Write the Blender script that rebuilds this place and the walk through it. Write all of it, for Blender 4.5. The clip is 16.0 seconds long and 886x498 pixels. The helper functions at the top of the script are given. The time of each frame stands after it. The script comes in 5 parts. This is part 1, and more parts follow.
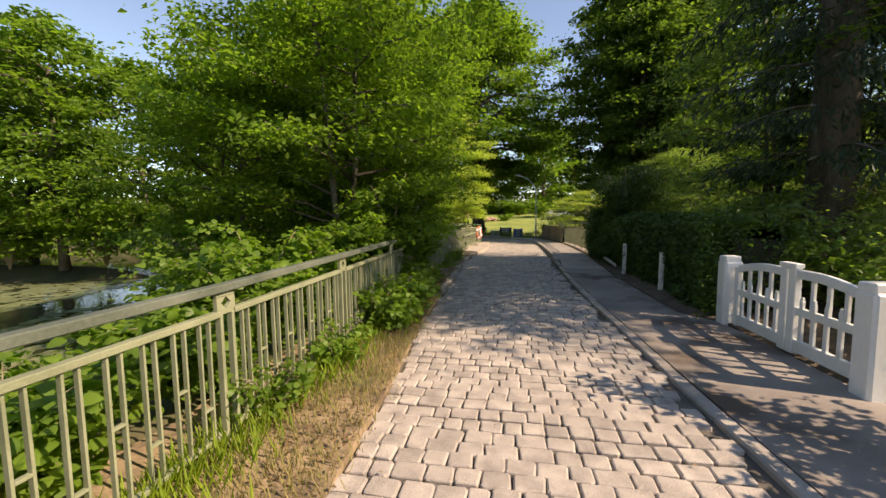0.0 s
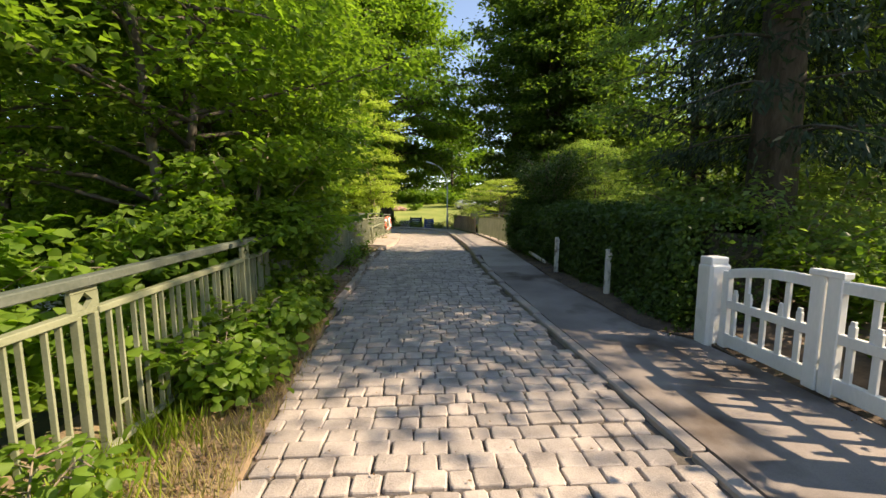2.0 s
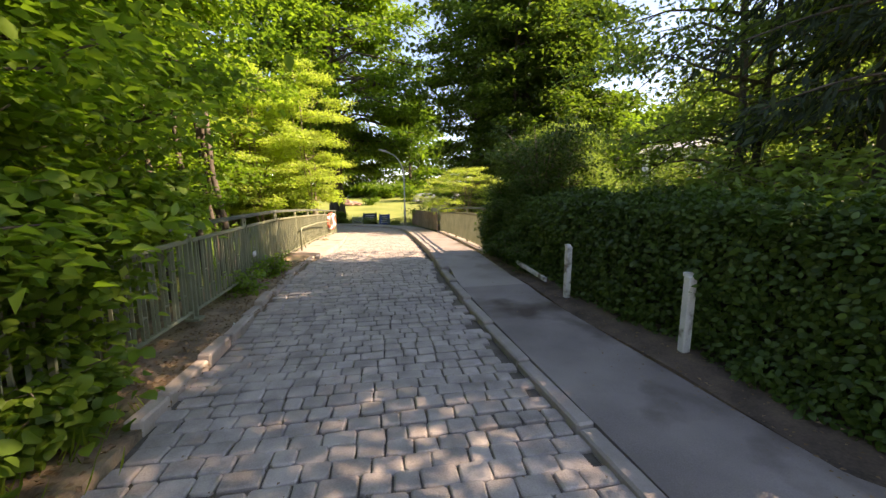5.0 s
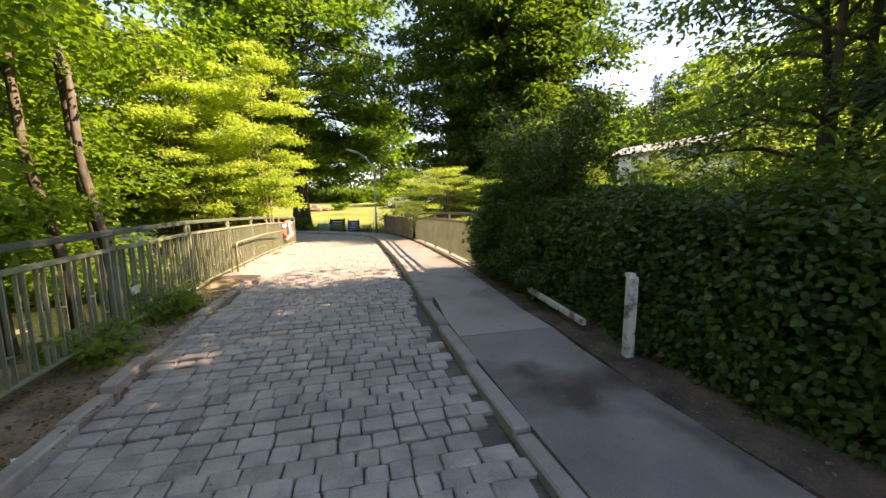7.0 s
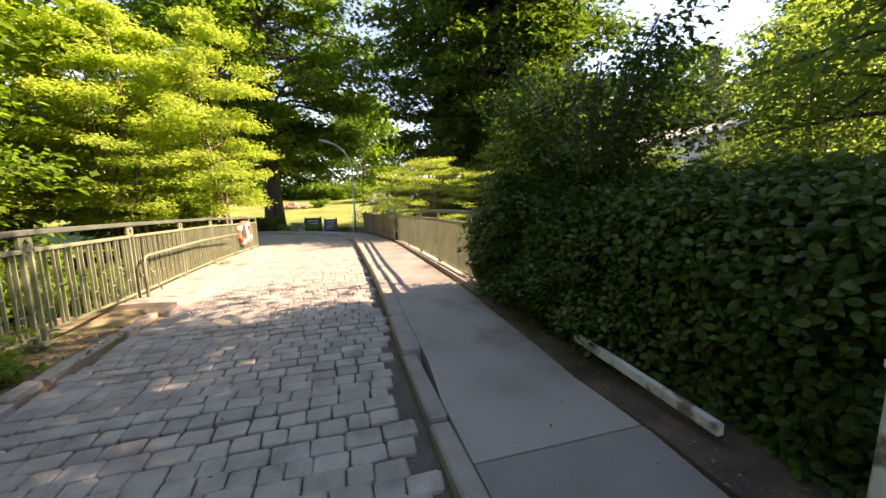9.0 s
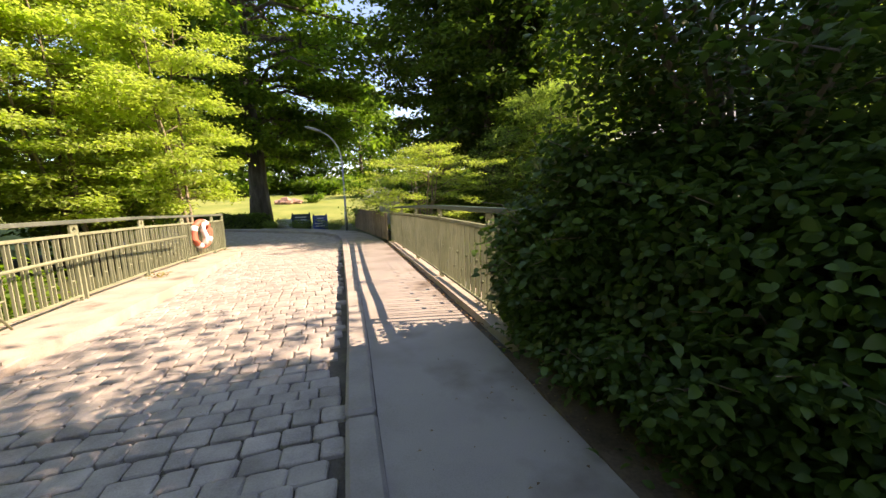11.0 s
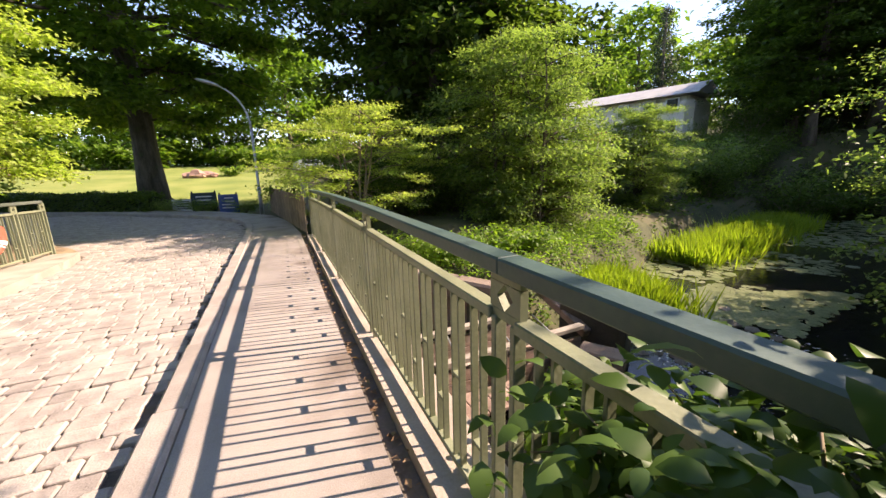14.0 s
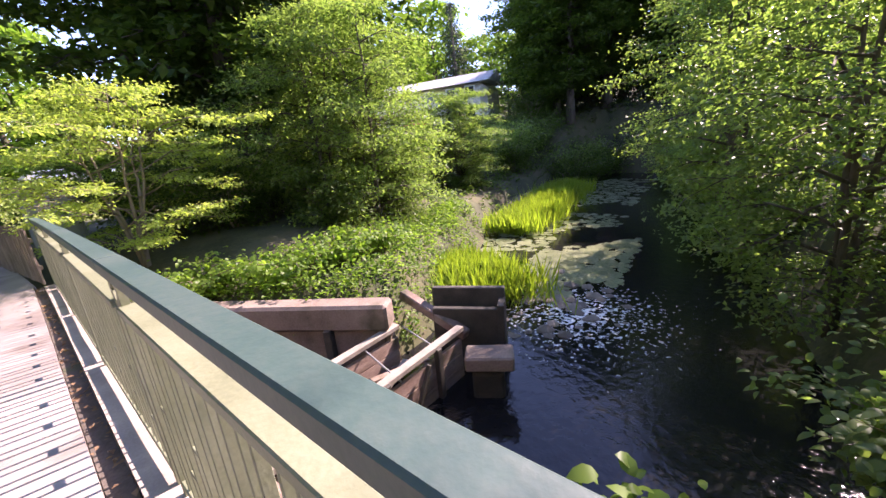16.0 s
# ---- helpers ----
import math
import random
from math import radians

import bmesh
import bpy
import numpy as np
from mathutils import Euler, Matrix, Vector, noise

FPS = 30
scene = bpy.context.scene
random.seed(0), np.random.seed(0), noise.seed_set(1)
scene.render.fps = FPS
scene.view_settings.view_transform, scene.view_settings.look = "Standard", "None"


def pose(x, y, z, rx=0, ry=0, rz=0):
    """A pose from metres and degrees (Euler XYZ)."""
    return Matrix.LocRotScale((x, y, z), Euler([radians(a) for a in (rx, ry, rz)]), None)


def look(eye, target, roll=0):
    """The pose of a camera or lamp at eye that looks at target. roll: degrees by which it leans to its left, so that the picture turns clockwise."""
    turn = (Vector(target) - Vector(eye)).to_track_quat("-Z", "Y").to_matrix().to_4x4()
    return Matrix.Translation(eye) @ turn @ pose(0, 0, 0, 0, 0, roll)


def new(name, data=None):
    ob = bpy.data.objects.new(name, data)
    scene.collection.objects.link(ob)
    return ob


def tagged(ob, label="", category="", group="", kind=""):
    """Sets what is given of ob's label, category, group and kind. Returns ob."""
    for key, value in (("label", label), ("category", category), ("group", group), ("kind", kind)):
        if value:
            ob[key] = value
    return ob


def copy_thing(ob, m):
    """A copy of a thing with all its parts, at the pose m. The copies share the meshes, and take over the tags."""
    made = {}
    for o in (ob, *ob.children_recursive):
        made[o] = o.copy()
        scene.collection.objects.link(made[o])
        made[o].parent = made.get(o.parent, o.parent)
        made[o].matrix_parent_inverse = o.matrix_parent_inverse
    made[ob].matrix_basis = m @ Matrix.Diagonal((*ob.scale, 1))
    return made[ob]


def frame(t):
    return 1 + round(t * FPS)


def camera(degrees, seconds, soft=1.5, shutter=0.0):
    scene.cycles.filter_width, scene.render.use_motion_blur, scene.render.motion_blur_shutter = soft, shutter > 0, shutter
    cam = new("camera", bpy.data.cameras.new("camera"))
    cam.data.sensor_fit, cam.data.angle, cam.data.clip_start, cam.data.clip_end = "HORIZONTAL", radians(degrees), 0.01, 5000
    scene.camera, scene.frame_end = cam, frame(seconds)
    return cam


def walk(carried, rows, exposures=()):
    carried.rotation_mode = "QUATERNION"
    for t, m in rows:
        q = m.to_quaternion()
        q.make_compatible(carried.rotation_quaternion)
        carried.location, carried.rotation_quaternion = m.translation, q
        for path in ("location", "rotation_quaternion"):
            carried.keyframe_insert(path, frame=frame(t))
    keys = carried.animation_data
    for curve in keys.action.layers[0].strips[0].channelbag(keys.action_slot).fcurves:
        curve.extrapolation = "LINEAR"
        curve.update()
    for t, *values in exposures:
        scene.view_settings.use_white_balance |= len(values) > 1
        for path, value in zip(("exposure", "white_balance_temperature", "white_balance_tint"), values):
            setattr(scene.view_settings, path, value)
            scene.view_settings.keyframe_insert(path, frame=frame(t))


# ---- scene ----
cam = camera(99.1, 16.0)
METRES, EYE, TILT, LEAN, TURN = 15.5, 1.62, 0.0, 0.0, 10.7
ROWS = [
    (0.0, 0.0, 0.0, 0.0, -0.06, -4.74, 0.7),
    (0.5, 0.001, 0.0322, -0.0011, -5.37, -4.87, 0.45),
    (1.0, 0.0026, 0.0669, -0.0023, -10.19, -5.43, 0.21),
    (1.5, 0.008, 0.0984, -0.0024, -12.26, -6.08, 0.17),
    (2.0, 0.0136, 0.134, -0.0026, -13.75, -6.39, 0.1),
    (2.5, 0.0241, 0.1659, -0.0046, -15.03, -6.64, 0.14),
    (3.0, 0.0345, 0.1994, -0.0047, -16.16, -6.95, 0.36),
    (3.5, 0.0427, 0.2306, -0.0048, -17.25, -7.25, 0.47),
    (4.0, 0.0519, 0.2618, -0.0044, -18.07, -7.53, 0.58),
    (6.5, 0.1005, 0.4227, -0.0046, -22.98, -6.82, 1.03),
    (7.0, 0.1107, 0.4553, -0.0041, -23.96, -6.8, 1.25),
    (7.5, 0.1235, 0.4828, -0.0042, -24.81, -6.81, 1.46),
    (8.0, 0.1351, 0.513, -0.0046, -25.45, -6.91, 1.64),
    (8.5, 0.1461, 0.5448, -0.0045, -25.9, -7.15, 1.73),
    (9.0, 0.1608, 0.5761, -0.0046, -26.27, -7.47, 1.85),
    (11.5, 0.2365, 0.7338, -0.0078, -26.25, -8.36, 2.0),
    (12.0, 0.2541, 0.7635, -0.0058, -26.2, -8.47, 2.02),
    (12.5, 0.2695, 0.7892, -0.0026, -26.3, -8.66, 2.04),
    (13.0, 0.2871, 0.8128, 0.0006, -27.03, -9.31, 1.98),
    (13.5, 0.2961, 0.8354, 0.0006, -29.62, -10.71, 1.78),
    (14.0, 0.3042, 0.859, 0.0011, -35.05, -12.62, 1.53),
    (14.5, 0.3129, 0.8807, 0.0014, -40.33, -13.41, 1.78),
    (15.0, 0.3201, 0.9034, 0.0025, -47.68, -14.08, 2.41),
    (15.5, 0.3282, 0.9166, 0.0048, -56.05, -14.9, 3.1),
    (16.0, 0.3445, 0.9231, 0.0013, -61.55, -15.65, 5.4),
]
EXPOSURES = [(0, 1.02, 8300, 19), (1, 1.12, 8200, 17), (2.5, 1.45, 8200, 15), (4, 1.75, 8500, 23), (7, 1.95, 9000, 27), (9, 1.95, 8900, 28), (12, 1.55, 8000, 21), (12.7, 1.45, 7900, 20), (14, 1.6, 7500, 26), (15.3, 1.75, 7100, 35), (16, 2.1, 6500, 43)]
walk(cam, [(t, pose(0, 0, EYE, TILT, LEAN, TURN) @ pose(METRES * x, METRES * y, METRES * z, 90 + pitch, roll, yaw)) for t, x, y, z, yaw, pitch, roll in ROWS], EXPOSURES)

# ---------------------------------------------------------------- light
world = bpy.data.worlds.new("sky")
scene.world = world
world.use_nodes = True
wn = world.node_tree.nodes
sky = wn.new("ShaderNodeTexSky")
sky.sky_type = "NISHITA"
sky.sun_disc = False
sky.sun_elevation = radians(40)
sky.sun_rotation = radians(102)
sky.air_density, sky.dust_density, sky.ozone_density = 0.9, 0.1, 2.5
wn["Background"].inputs[1].default_value = 0.135
world.node_tree.links.new(sky.outputs[0], wn["Background"].inputs[0])
sun = new("sun", bpy.data.lights.new("sun", "SUN"))
sun.data.energy, sun.data.angle, sun.data.color = 4.3, radians(0.5), (1.0, 0.91, 0.76)
sun.matrix_world = look((30, -6.4, 25.6), (0, 0, 0))

# ---------------------------------------------------------------- materials
def material(name, cols, scale=6.0, rough=0.8, bump=0.3, fine=60.0, metal=0.0, island=0.0, piece=0.0, stain=None, stretch=(1, 1, 1), spec=0.5):
    """Two scales of noise between the colours, optional stains, per-piece and per-island brightness, relief."""
    m = bpy.data.materials.new(name)
    m.use_nodes = True
    t = m.node_tree
    n, l = t.nodes, t.links
    p = n["Principled BSDF"]
    p.inputs["Roughness"].default_value, p.inputs["Metallic"].default_value = rough, metal
    p.inputs["Specular IOR Level"].default_value = spec
    geo = n.new("ShaderNodeNewGeometry")
    mp = n.new("ShaderNodeMapping")
    mp.inputs["Scale"].default_value = stretch
    l.new(geo.outputs["Position"], mp.inputs[0])
    big, small = n.new("ShaderNodeTexNoise"), n.new("ShaderNodeTexNoise")
    big.inputs["Scale"].default_value, big.inputs["Detail"].default_value = scale, 5
    small.inputs["Scale"].default_value, small.inputs["Detail"].default_value = fine, 4
    l.new(mp.outputs[0], big.inputs["Vector"]), l.new(mp.outputs[0], small.inputs["Vector"])
    ramp = n.new("ShaderNodeValToRGB")
    e = ramp.color_ramp.elements
    e[0].position, e[1].position = 0.3, 0.7
    e[0].color, e[1].color = (*cols[0], 1), (*cols[-1], 1)
    for i, c in enumerate(cols[1:-1]):
        e.new(0.3 + 0.4 * (i + 1) / (len(cols) - 1)).color = (*c, 1)
    add = n.new("ShaderNodeMath")
    add.operation = "MULTIPLY_ADD"
    add.inputs[1].default_value = 0.45
    l.new(small.outputs[0], add.inputs[0])
    sh = n.new("ShaderNodeMath")
    sh.operation = "SUBTRACT"
    sh.inputs[1].default_value = 0.225
    l.new(big.outputs[0], sh.inputs[0]), l.new(sh.outputs[0], add.inputs[2])
    l.new(add.outputs[0], ramp.inputs[0])
    col = ramp.outputs[0]
    if stain:
        sn = n.new("ShaderNodeTexNoise")
        sn.inputs["Scale"].default_value, sn.inputs["Detail"].default_value = stain[1], 6
        l.new(geo.outputs["Position"], sn.inputs["Vector"])
        sr = n.new("ShaderNodeMapRange")
        sr.inputs[1].default_value, sr.inputs[2].default_value = stain[2], stain[2] + 0.12
        l.new(sn.outputs[0], sr.inputs[0])
        mx = n.new("ShaderNodeMix")
        mx.data_type = "RGBA"
        mx.inputs[7].default_value = (*stain[0], 1)
        l.new(sr.outputs[0], mx.inputs[0]), l.new(col, mx.inputs[6])
        col = mx.outputs[2]
    for amount, source in ((island, geo.outputs["Random Per Island"]), (piece, None)):
        if amount:
            if source is None:
                source = n.new("ShaderNodeObjectInfo").outputs["Random"]
            mr = n.new("ShaderNodeMapRange")
            mr.inputs[3].default_value, mr.inputs[4].default_value = 1 - amount, 1 + amount
            l.new(source, mr.inputs[0])
            hsv = n.new("ShaderNodeHueSaturation")
            l.new(mr.outputs[0], hsv.inputs["Value"]), l.new(col, hsv.inputs["Color"])
            col = hsv.outputs[0]
    l.new(col, p.inputs["Base Color"])
    if bump:
        b = n.new("ShaderNodeBump")
        b.inputs["Strength"].default_value, b.inputs["Distance"].default_value = bump, 0.02
        l.new(add.outputs[0], b.inputs["Height"]), l.new(b.outputs[0], p.inputs["Normal"])
    return m


def leaf_material(name, dark, light, through_amount=0.4, rough=0.45):
    """Leaves: each leaf its own green, light also passes through the blade."""
    m = bpy.data.materials.new(name)
    m.use_nodes = True
    t = m.node_tree
    n, l = t.nodes, t.links
    p = n["Principled BSDF"]
    p.inputs["Roughness"].default_value = rough
    p.inputs["Specular IOR Level"].default_value = 0.35
    geo = n.new("ShaderNodeNewGeometry")
    ramp = n.new("ShaderNodeValToRGB")
    e = ramp.color_ramp.elements
    e[0].color, e[1].color = (*dark, 1), (*light, 1)
    l.new(geo.outputs["Random Per Island"], ramp.inputs[0])
    big = n.new("ShaderNodeTexNoise")
    big.inputs["Scale"].default_value = 0.6
    l.new(geo.outputs["Position"], big.inputs["Vector"])
    mr = n.new("ShaderNodeMapRange")
    mr.inputs[3].default_value, mr.inputs[4].default_value = 0.65, 1.35
    l.new(big.outputs[0], mr.inputs[0])
    hsv = n.new("ShaderNodeHueSaturation")
    l.new(mr.outputs[0], hsv.inputs["Value"]), l.new(ramp.outputs[0], hsv.inputs["Color"])
    l.new(hsv.outputs[0], p.inputs["Base Color"])
    tr = n.new("ShaderNodeBsdfTranslucent")
    warm = n.new("ShaderNodeMix")
    warm.data_type, warm.blend_type = "RGBA", "MULTIPLY"
    warm.inputs[0].default_value = 1.0
    warm.inputs[7].default_value = (1.5, 1.6, 0.7, 1)
    l.new(hsv.outputs[0], warm.inputs[6]), l.new(warm.outputs[2], tr.inputs[0])
    mix = n.new("ShaderNodeMixShader")
    mix.inputs[0].default_value = through_amount
    l.new(p.outputs[0], mix.inputs[1]), l.new(tr.outputs[0], mix.inputs[2])
    l.new(mix.outputs[0], n["Material Output"].inputs[0])
    return m


def water_material(name, deep, foam_at=None, rough=0.06, wave=9.0):
    m = bpy.data.materials.new(name)
    m.use_nodes = True
    t = m.node_tree
    n, l = t.nodes, t.links
    p = n["Principled BSDF"]
    p.inputs["Base Color"].default_value = (*deep, 1)
    p.inputs["Roughness"].default_value = rough
    p.inputs["IOR"].default_value = 1.33
    geo = n.new("ShaderNodeNewGeometry")
    w = n.new("ShaderNodeTexNoise")
    w.inputs["Scale"].default_value, w.inputs["Detail"].default_value = wave, 4
    l.new(geo.outputs["Position"], w.inputs["Vector"])
    b = n.new("ShaderNodeBump")
    b.inputs["Strength"].default_value, b.inputs["Distance"].default_value = 0.25, 0.04
    l.new(w.outputs[0], b.inputs["Height"]), l.new(b.outputs[0], p.inputs["Normal"])
    if foam_at:
        dist = n.new("ShaderNodeVectorMath")
        dist.operation = "DISTANCE"
        dist.inputs[1].default_value = foam_at[0]
        l.new(geo.outputs["Position"], dist.inputs[0])
        reach = n.new("ShaderNodeMapRange")
        reach.inputs[1].default_value, reach.inputs[2].default_value = foam_at[1], 0.2
        reach.inputs[3].default_value, reach.inputs[4].default_value = -0.3, 0.1
        l.new(dist.outputs["Value"], reach.inputs[0])
        fo = n.new("ShaderNodeTexNoise")
        fo.inputs["Scale"].default_value, fo.inputs["Detail"].default_value = 14.0, 10
        l.new(geo.outputs["Position"], fo.inputs["Vector"])
        ad = n.new("ShaderNodeMath")
        ad.operation = "ADD"
        l.new(fo.outputs[0], ad.inputs[0]), l.new(reach.outputs[0], ad.inputs[1])
        cut = n.new("ShaderNodeMapRange")
        cut.inputs[1].default_value, cut.inputs[2].default_value = 0.55, 0.66
        l.new(ad.outputs[0], cut.inputs[0])
        mx = n.new("ShaderNodeMix")
        mx.data_type = "RGBA"
        mx.inputs[6].default_value, mx.inputs[7].default_value = (*deep, 1), (0.75, 0.76, 0.74, 1)
        l.new(cut.outputs[0], mx.inputs[0]), l.new(mx.outputs[2], p.inputs["Base Color"])
        ro = n.new("ShaderNodeMapRange")
        ro.inputs[3].default_value, ro.inputs[4].default_value = rough, 0.7
        l.new(cut.outputs[0], ro.inputs[0]), l.new(ro.outputs[0], p.inputs["Roughness"])
    return m


SETT = material("granite_sett", [(0.25, 0.215, 0.193), (0.345, 0.30, 0.268), (0.43, 0.375, 0.33)], 5, 0.78, 0.55, 90, piece=0.13, island=0.13)
BED = material("sand_bed", [(0.065, 0.055, 0.045), (0.15, 0.125, 0.10)], 4, 0.95, 0.5, 50, stain=((0.09, 0.10, 0.05), 2.5, 0.62))
KERB = material("granite_kerb", [(0.26, 0.225, 0.20), (0.36, 0.315, 0.28)], 4, 0.8, 0.35, 80, piece=0.12)
ASPHALT = material("worn_asphalt", [(0.165, 0.14, 0.126), (0.235, 0.202, 0.182), (0.295, 0.255, 0.228)], 1.1, 0.9, 0.35, 140, stain=((0.085, 0.062, 0.047), 0.9, 0.5))
EARTH = material("leaf_litter_earth", [(0.13, 0.09, 0.06), (0.25, 0.18, 0.11), (0.36, 0.26, 0.16)], 3, 0.95, 0.6, 45, stain=((0.08, 0.11, 0.03), 0.7, 0.56))
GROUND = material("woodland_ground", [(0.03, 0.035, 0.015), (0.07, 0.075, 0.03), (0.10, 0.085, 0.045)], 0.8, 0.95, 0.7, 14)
LAWN = material("mown_lawn", [(0.13, 0.18, 0.03), (0.19, 0.23, 0.045), (0.25, 0.27, 0.07)], 0.35, 0.9, 0.5, 25)
CONCRETE = material("weathered_concrete", [(0.15, 0.11, 0.085), (0.23, 0.175, 0.14), (0.29, 0.23, 0.19)], 1.8, 0.9, 0.5, 40, stain=((0.09, 0.085, 0.05), 1.3, 0.58))
EDGE = material("pale_concrete_edge", [(0.32, 0.265, 0.22), (0.45, 0.38, 0.315)], 2.5, 0.9, 0.4, 60, stain=((0.18, 0.15, 0.12), 1.6, 0.6))
RAILGREEN = material("faded_olive_paint", [(0.17, 0.185, 0.11), (0.22, 0.235, 0.145), (0.265, 0.275, 0.18)], 3, 0.55, 0.15, 70, stain=((0.17, 0.19, 0.12), 2.2, 0.62))
RAILTEAL = material("dark_teal_handrail_paint", [(0.04, 0.078, 0.068), (0.052, 0.094, 0.08), (0.075, 0.11, 0.093)], 2, 0.55, 0.12, 50, stain=((0.17, 0.20, 0.17), 3.0, 0.68))
RAILTOP = material("grey_green_handrail_paint", [(0.07, 0.085, 0.065), (0.10, 0.115, 0.09), (0.135, 0.15, 0.12)], 2, 0.65, 0.12, 50, stain=((0.25, 0.26, 0.21), 3.0, 0.65), spec=0.3)
WHITEWOOD = material("white_gloss_wood", [(0.66, 0.67, 0.66), (0.80, 0.80, 0.78)], 2.5, 0.45, 0.15, 50, stain=((0.42, 0.42, 0.38), 2.2, 0.66), stretch=(1, 1, 0.3))
OLDWHITE = material("flaking_white_paint", [(0.50, 0.49, 0.45), (0.66, 0.65, 0.60)], 5, 0.8, 0.5, 60, stain=((0.20, 0.17, 0.13), 7, 0.52))
BARK = material("grey_bark", [(0.05, 0.04, 0.03), (0.10, 0.08, 0.062), (0.16, 0.135, 0.11)], 4, 0.95, 0.9, 30, stretch=(1, 1, 0.25), stain=((0.08, 0.10, 0.045), 2.0, 0.6))
YOUNGBARK = material("pale_young_bark", [(0.17, 0.135, 0.09), (0.27, 0.22, 0.155)], 6, 0.85, 0.4, 50, stretch=(1, 1, 0.3))
TIMBER = material("weathered_timber", [(0.16, 0.105, 0.08), (0.27, 0.185, 0.145), (0.36, 0.27, 0.22)], 3, 0.85, 0.5, 60, stretch=(0.4, 1, 2), stain=((0.07, 0.065, 0.035), 2.0, 0.56), piece=0.2)
SILVERWOOD = material("silvered_timber", [(0.24, 0.205, 0.165), (0.38, 0.335, 0.28)], 4, 0.85, 0.4, 60, piece=0.12)
DARKWOOD = material("dark_wet_timber", [(0.03, 0.028, 0.022), (0.075, 0.065, 0.05)], 4, 0.7, 0.5, 50, piece=0.2)
FENCEWOOD = material("brown_fence_wood", [(0.15, 0.115, 0.085), (0.25, 0.195, 0.145)], 5, 0.9, 0.5, 60, piece=0.25)
STEEL = material("galvanised_steel", [(0.36, 0.37, 0.37), (0.46, 0.47, 0.46)], 5, 0.45, 0.1, 80, metal=0.6)
STONE = material("river_stone", [(0.14, 0.115, 0.09), (0.26, 0.22, 0.18)], 3, 0.9, 0.6, 30, island=0.3)
LEAF_BRIGHT = leaf_material("sunny_maple_leaves", (0.095, 0.18, 0.026), (0.185, 0.29, 0.045), 0.58)
LEAF_YELLOW = leaf_material("yellow_green_leaves", (0.28, 0.37, 0.085), (0.39, 0.47, 0.14), 0.55)
LEAF_MID = leaf_material("lime_leaves", (0.08, 0.155, 0.024), (0.165, 0.26, 0.042), 0.58)
LEAF_DARK = leaf_material("beech_leaves", (0.045, 0.09, 0.018), (0.105, 0.165, 0.034), 0.55)
LEAF_HEDGE = leaf_material("hornbeam_hedge_leaves", (0.036, 0.082, 0.017), (0.08, 0.145, 0.029), 0.36, 0.45)
LEAF_ALDER = leaf_material("alder_leaves", (0.11, 0.18, 0.055), (0.21, 0.29, 0.095), 0.62)
NEEDLES = leaf_material("spruce_needles", (0.014, 0.032, 0.014), (0.032, 0.058, 0.02), 0.15, 0.6)
GRASS = leaf_material("fresh_reed_grass", (0.16, 0.25, 0.02), (0.26, 0.34, 0.04), 0.5, 0.5)
DRYGRASS = leaf_material("half_dry_grass", (0.20, 0.19, 0.06), (0.36, 0.29, 0.13), 0.35, 0.7)
DEADLEAF = leaf_material("fallen_brown_leaves", (0.12, 0.07, 0.038), (0.29, 0.19, 0.115), 0.2, 0.8)
# Twigs coloured near black: the shade inside the hedge is in the colour.
TWIG_SHADE = material("hedge_twigs_inner_shade", [(0.014, 0.016, 0.008), (0.03, 0.03, 0.016)], 6, 0.95, 0.5, 40)
# Brown soil, its tone set darker to hold the shade beneath the hedge.
SOIL = material("garden_soil_shade_tone", [(0.05, 0.035, 0.025), (0.10, 0.07, 0.05), (0.15, 0.105, 0.07)], 4, 0.95, 0.6, 50)
BRIDGEPAVE = material("pale_worn_bridge_asphalt", [(0.25, 0.215, 0.19), (0.33, 0.29, 0.26), (0.37, 0.325, 0.29)], 1.1, 0.9, 0.3, 150, stain=((0.17, 0.135, 0.11), 0.9, 0.55))
PADS = leaf_material("water_lily_pads", (0.11, 0.14, 0.06), (0.26, 0.28, 0.16), 0.1, 0.3)
POND = water_material("still_pond_water", (0.035, 0.04, 0.022), None, 0.05, 3.0)
RIVER = water_material("dark_river_water", (0.012, 0.012, 0.012), ((8.9, 17.4, -1.6), 3.4), 0.06, 7.0)


